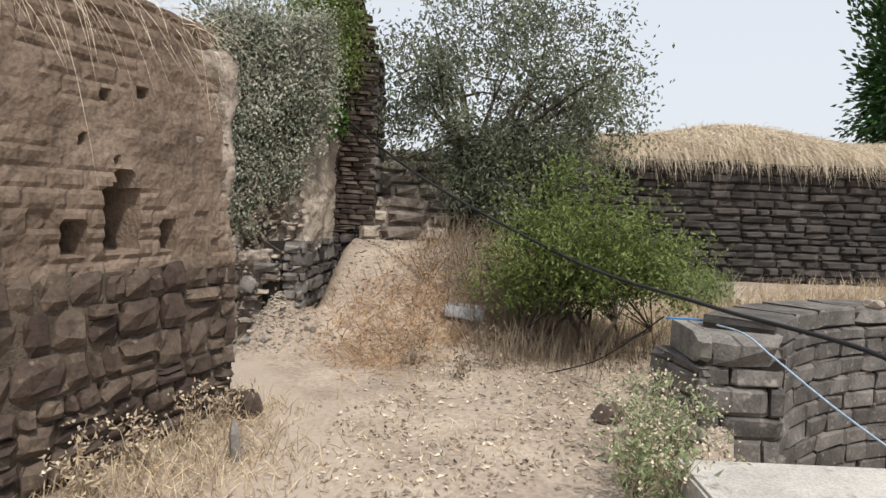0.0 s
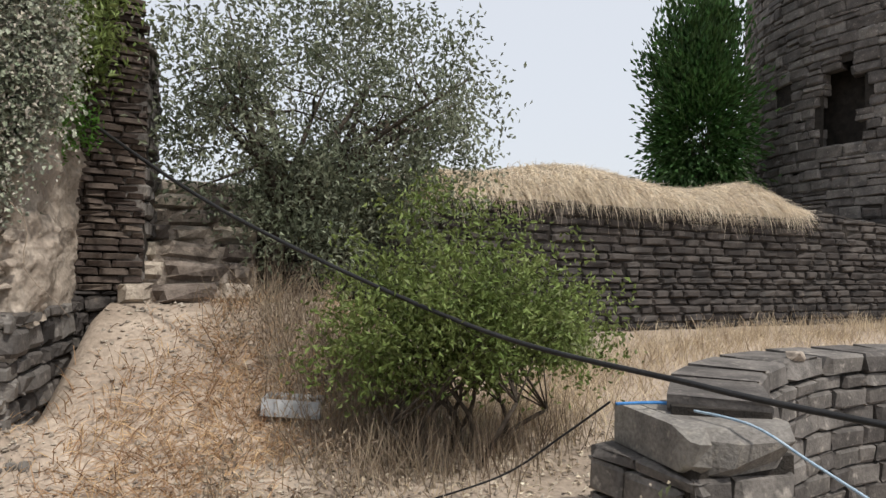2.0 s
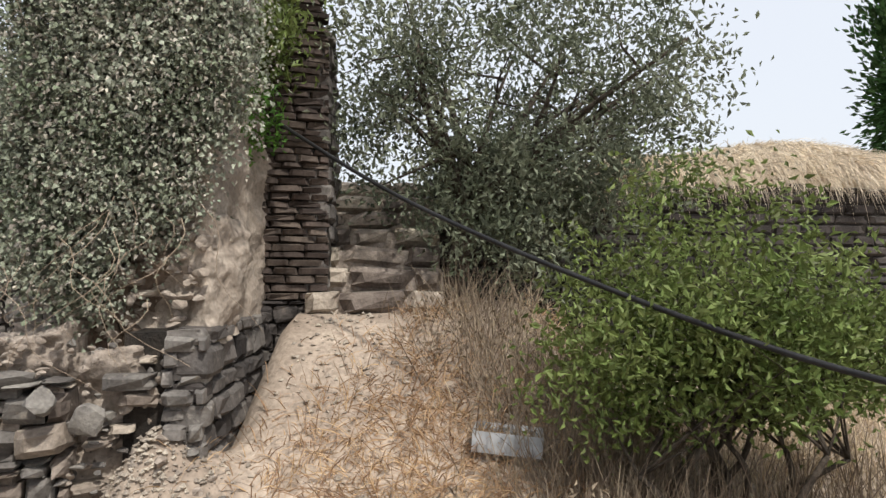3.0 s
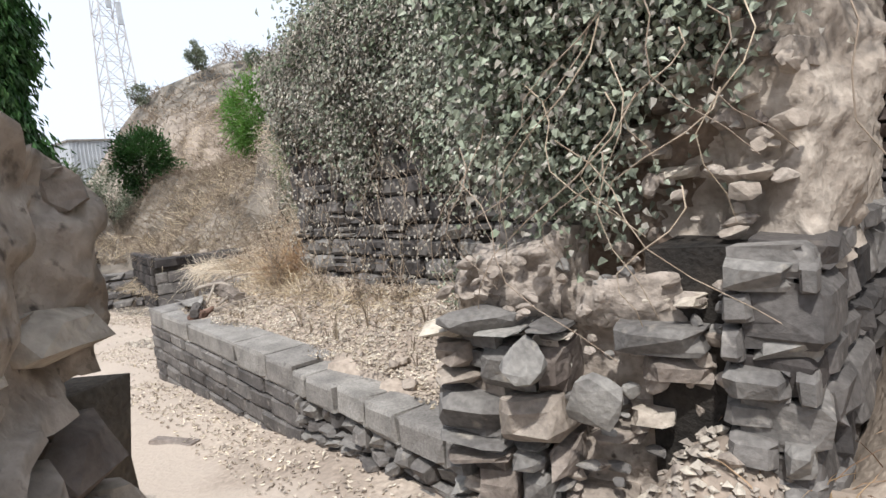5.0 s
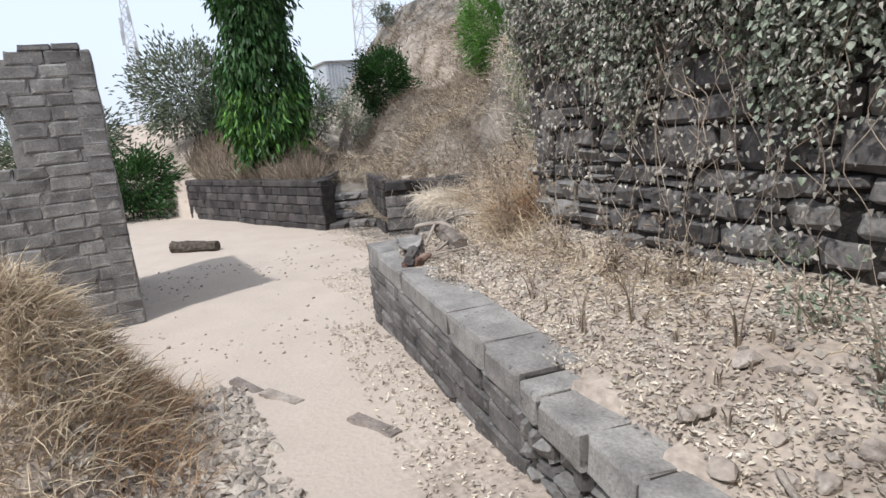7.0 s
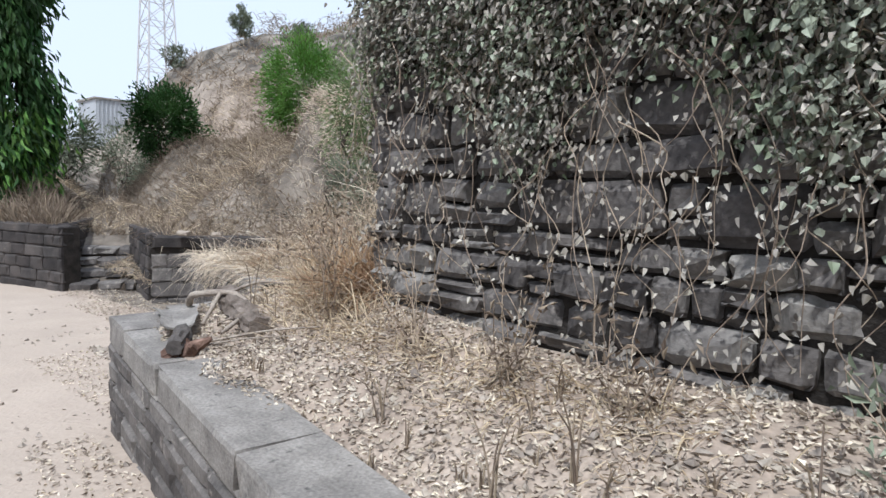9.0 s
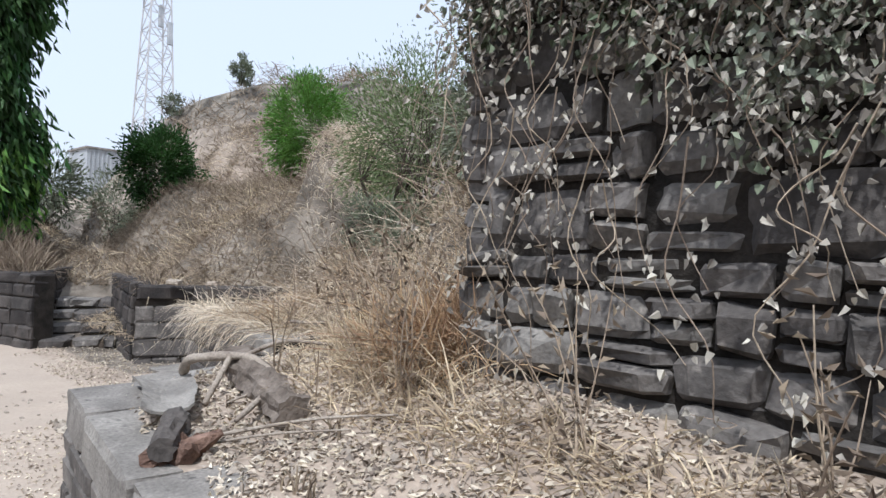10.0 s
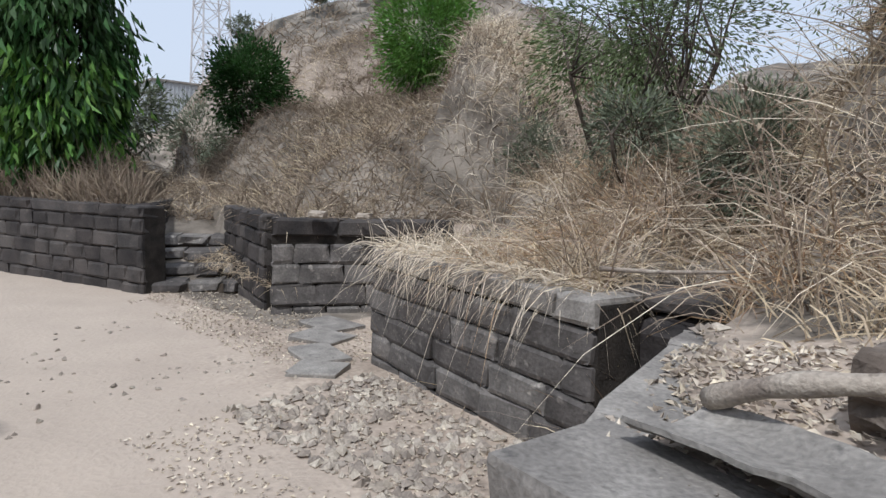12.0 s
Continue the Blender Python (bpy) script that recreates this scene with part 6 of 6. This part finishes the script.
rotten_stump()
fallen_log("charred_log", (-6.92, 7.3, 0.31), (-6.7, 7.15, 0.3), 0.055, M_BLACK, "short charred log end on the cap stones", 0.3)
# stubs of cut weeds
for i in range(46):
    x = RNG.uniform(-7.3, -3.2)
    y = line_y(PL_A, PL_B, x) + RNG.uniform(0.35, 1.1)
    h = RNG.uniform(0.05, 0.11) if i > 5 else RNG.uniform(0.25, 0.42)
    z = gz(x, y)
    acc = Acc()
    for k in range(4):
        d = RNG.normal(0, 0.008, 2)
        e = RNG.normal(0, 0.22, 2) * h
        acc.tube(bow([(x + d[0], y + d[1], z - 0.01), (x + d[0] + e[0] * 0.3, y + d[1] + e[1] * 0.3, z + h * 0.5), (x + d[0] + e[0], y + d[1] + e[1], z + h * RNG.uniform(0.6, 1.0))], 6), np.linspace(0.0045, 0.002, 6), 5)
    tagged(part("weed_stub", acc.mesh("weed_stub"), M_DEAD), "dark dry weed stub rising from litter", "stub", "weed stubs on the platform")

# ---- loose blocks and paving ----


def loose_block(at, size, rz, pool, label, group=""):
    ob = new("stone_block", pool[int(RNG.integers(0, len(pool)))])
    ob.matrix_basis = pose(at[0], at[1], at[2] + size[2] / 2, RNG.normal(0, 1.5), RNG.normal(0, 1.5), rz) @ Matrix.Diagonal((*size, 1))
    tagged(ob, label, "stone block", group)


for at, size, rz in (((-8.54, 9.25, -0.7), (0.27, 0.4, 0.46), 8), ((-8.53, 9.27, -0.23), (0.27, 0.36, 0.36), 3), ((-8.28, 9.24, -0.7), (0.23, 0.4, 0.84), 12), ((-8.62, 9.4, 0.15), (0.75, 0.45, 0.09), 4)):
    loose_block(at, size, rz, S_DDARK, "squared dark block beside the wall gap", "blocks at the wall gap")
for x, y, sx, sy, rz in ((-11.9, 9.35, 0.5, 0.4, 20), (-11.4, 9.0, 0.55, 0.35, -10), (-11.0, 8.75, 0.4, 0.3, 35), (-12.3, 9.7, 0.6, 0.4, 5)):
    loose_block((x, y, gz(x, y) - 0.03), (sx, sy, 0.07), rz, S_CAP, "thin broken paving stone in the yard", "broken paving")
for x, y, s in ((-2.9, 7.55, 0.12), (-12.9, 9.9, 0.12), (-12.6, 10.3, 0.1)):
    loose_block((x, y, 0.33 if x < -5 else gz(x, y) - 0.02), (s * 1.6, s, s * 0.6), 30, S_PALE, "small loose stone resting on masonry", "")

# ---- distance ----


def lattice_mast(base, height, w0, label):
    """Four tapering legs with cross bracing and antenna panels."""
    ob = empty("lattice_mast", base, label, "mast")
    base = np.array(base, float)
    corner = lambda k, t: base + np.array([(1 if k in (0, 3) else -1) * w0 * (1 - 0.72 * t) / 2, (1 if k < 2 else -1) * w0 * (1 - 0.72 * t) / 2, height * t])
    for k in range(4):
        acc = Acc()
        acc.tube([corner(k, 0), corner(k, 0.5), corner(k, 1)], [0.09, 0.07, 0.05], 5)
        part("leg", acc.mesh("leg"), M_STEEL, ob)
    acc = Acc()
    n = 16
    for i in range(n):
        for k in range(4):
            a, b = i / n, (i + 1) / n
            acc.tube([corner(k, a), corner((k + 1) % 4, b)], 0.035, 4)
            acc.tube([corner((k + 1) % 4, a), corner(k, b)], 0.035, 4)
            acc.tube([corner(k, b), corner((k + 1) % 4, b)], 0.035, 4)
    part("bracing", acc.mesh("bracing"), M_STEEL, ob)
    for i in range(5):
        acc = Acc()
        c = corner(i % 4, 0.62 + 0.06 * i)
        block(acc, c - np.array([0.15, 0.35, 0.9]), c + np.array([0.15, 0.0, 0.9]))
        part("antenna_panel", acc.mesh("antenna_panel"), M_SHEET, ob)


lattice_mast((-56.0, 26.7, -1.0), 30.0, 3.2, "pale steel lattice mast beyond the hill")
lattice_mast((-91.5, 8.0, -1.0), 22.0, 2.6, "far pale lattice mast above the thicket")


def cabin():
    ob = empty("site_cabin", (-42.0, 18.4, -1.0), "grey sheet-clad cabin beyond the hill's foot", "cabin")
    acc = Acc()
    block(acc, (-44.2, 17.4, -1.0), (-41.2, 19.8, 5.6))
    part("body", acc.mesh("body"), M_SHEET, ob)
    acc = Acc()
    block(acc, (-44.3, 17.3, 5.6), (-41.1, 19.9, 5.7))
    part("roof", acc.mesh("roof"), M_CAP, ob)
    for i in range(11):
        acc = Acc()
        block(acc, (-41.2, 17.5 + i * 0.22, 1.0), (-41.16, 17.56 + i * 0.22, 5.58))
        part("rib", acc.mesh("rib"), M_SHEET, ob)


cabin()


# flush kerb stones crossing the yard
for i in (0, 1, 3):
    x, y = -6.9 + i * 0.47, 5.75 + i * 0.18
    loose_block((x, y, gz(x, y) - 0.085), (0.42, 0.1, 0.1), 21 + RNG.normal(0, 3), S_PALE, "worn stone edging set flush in the path", "stone edging in the yard")
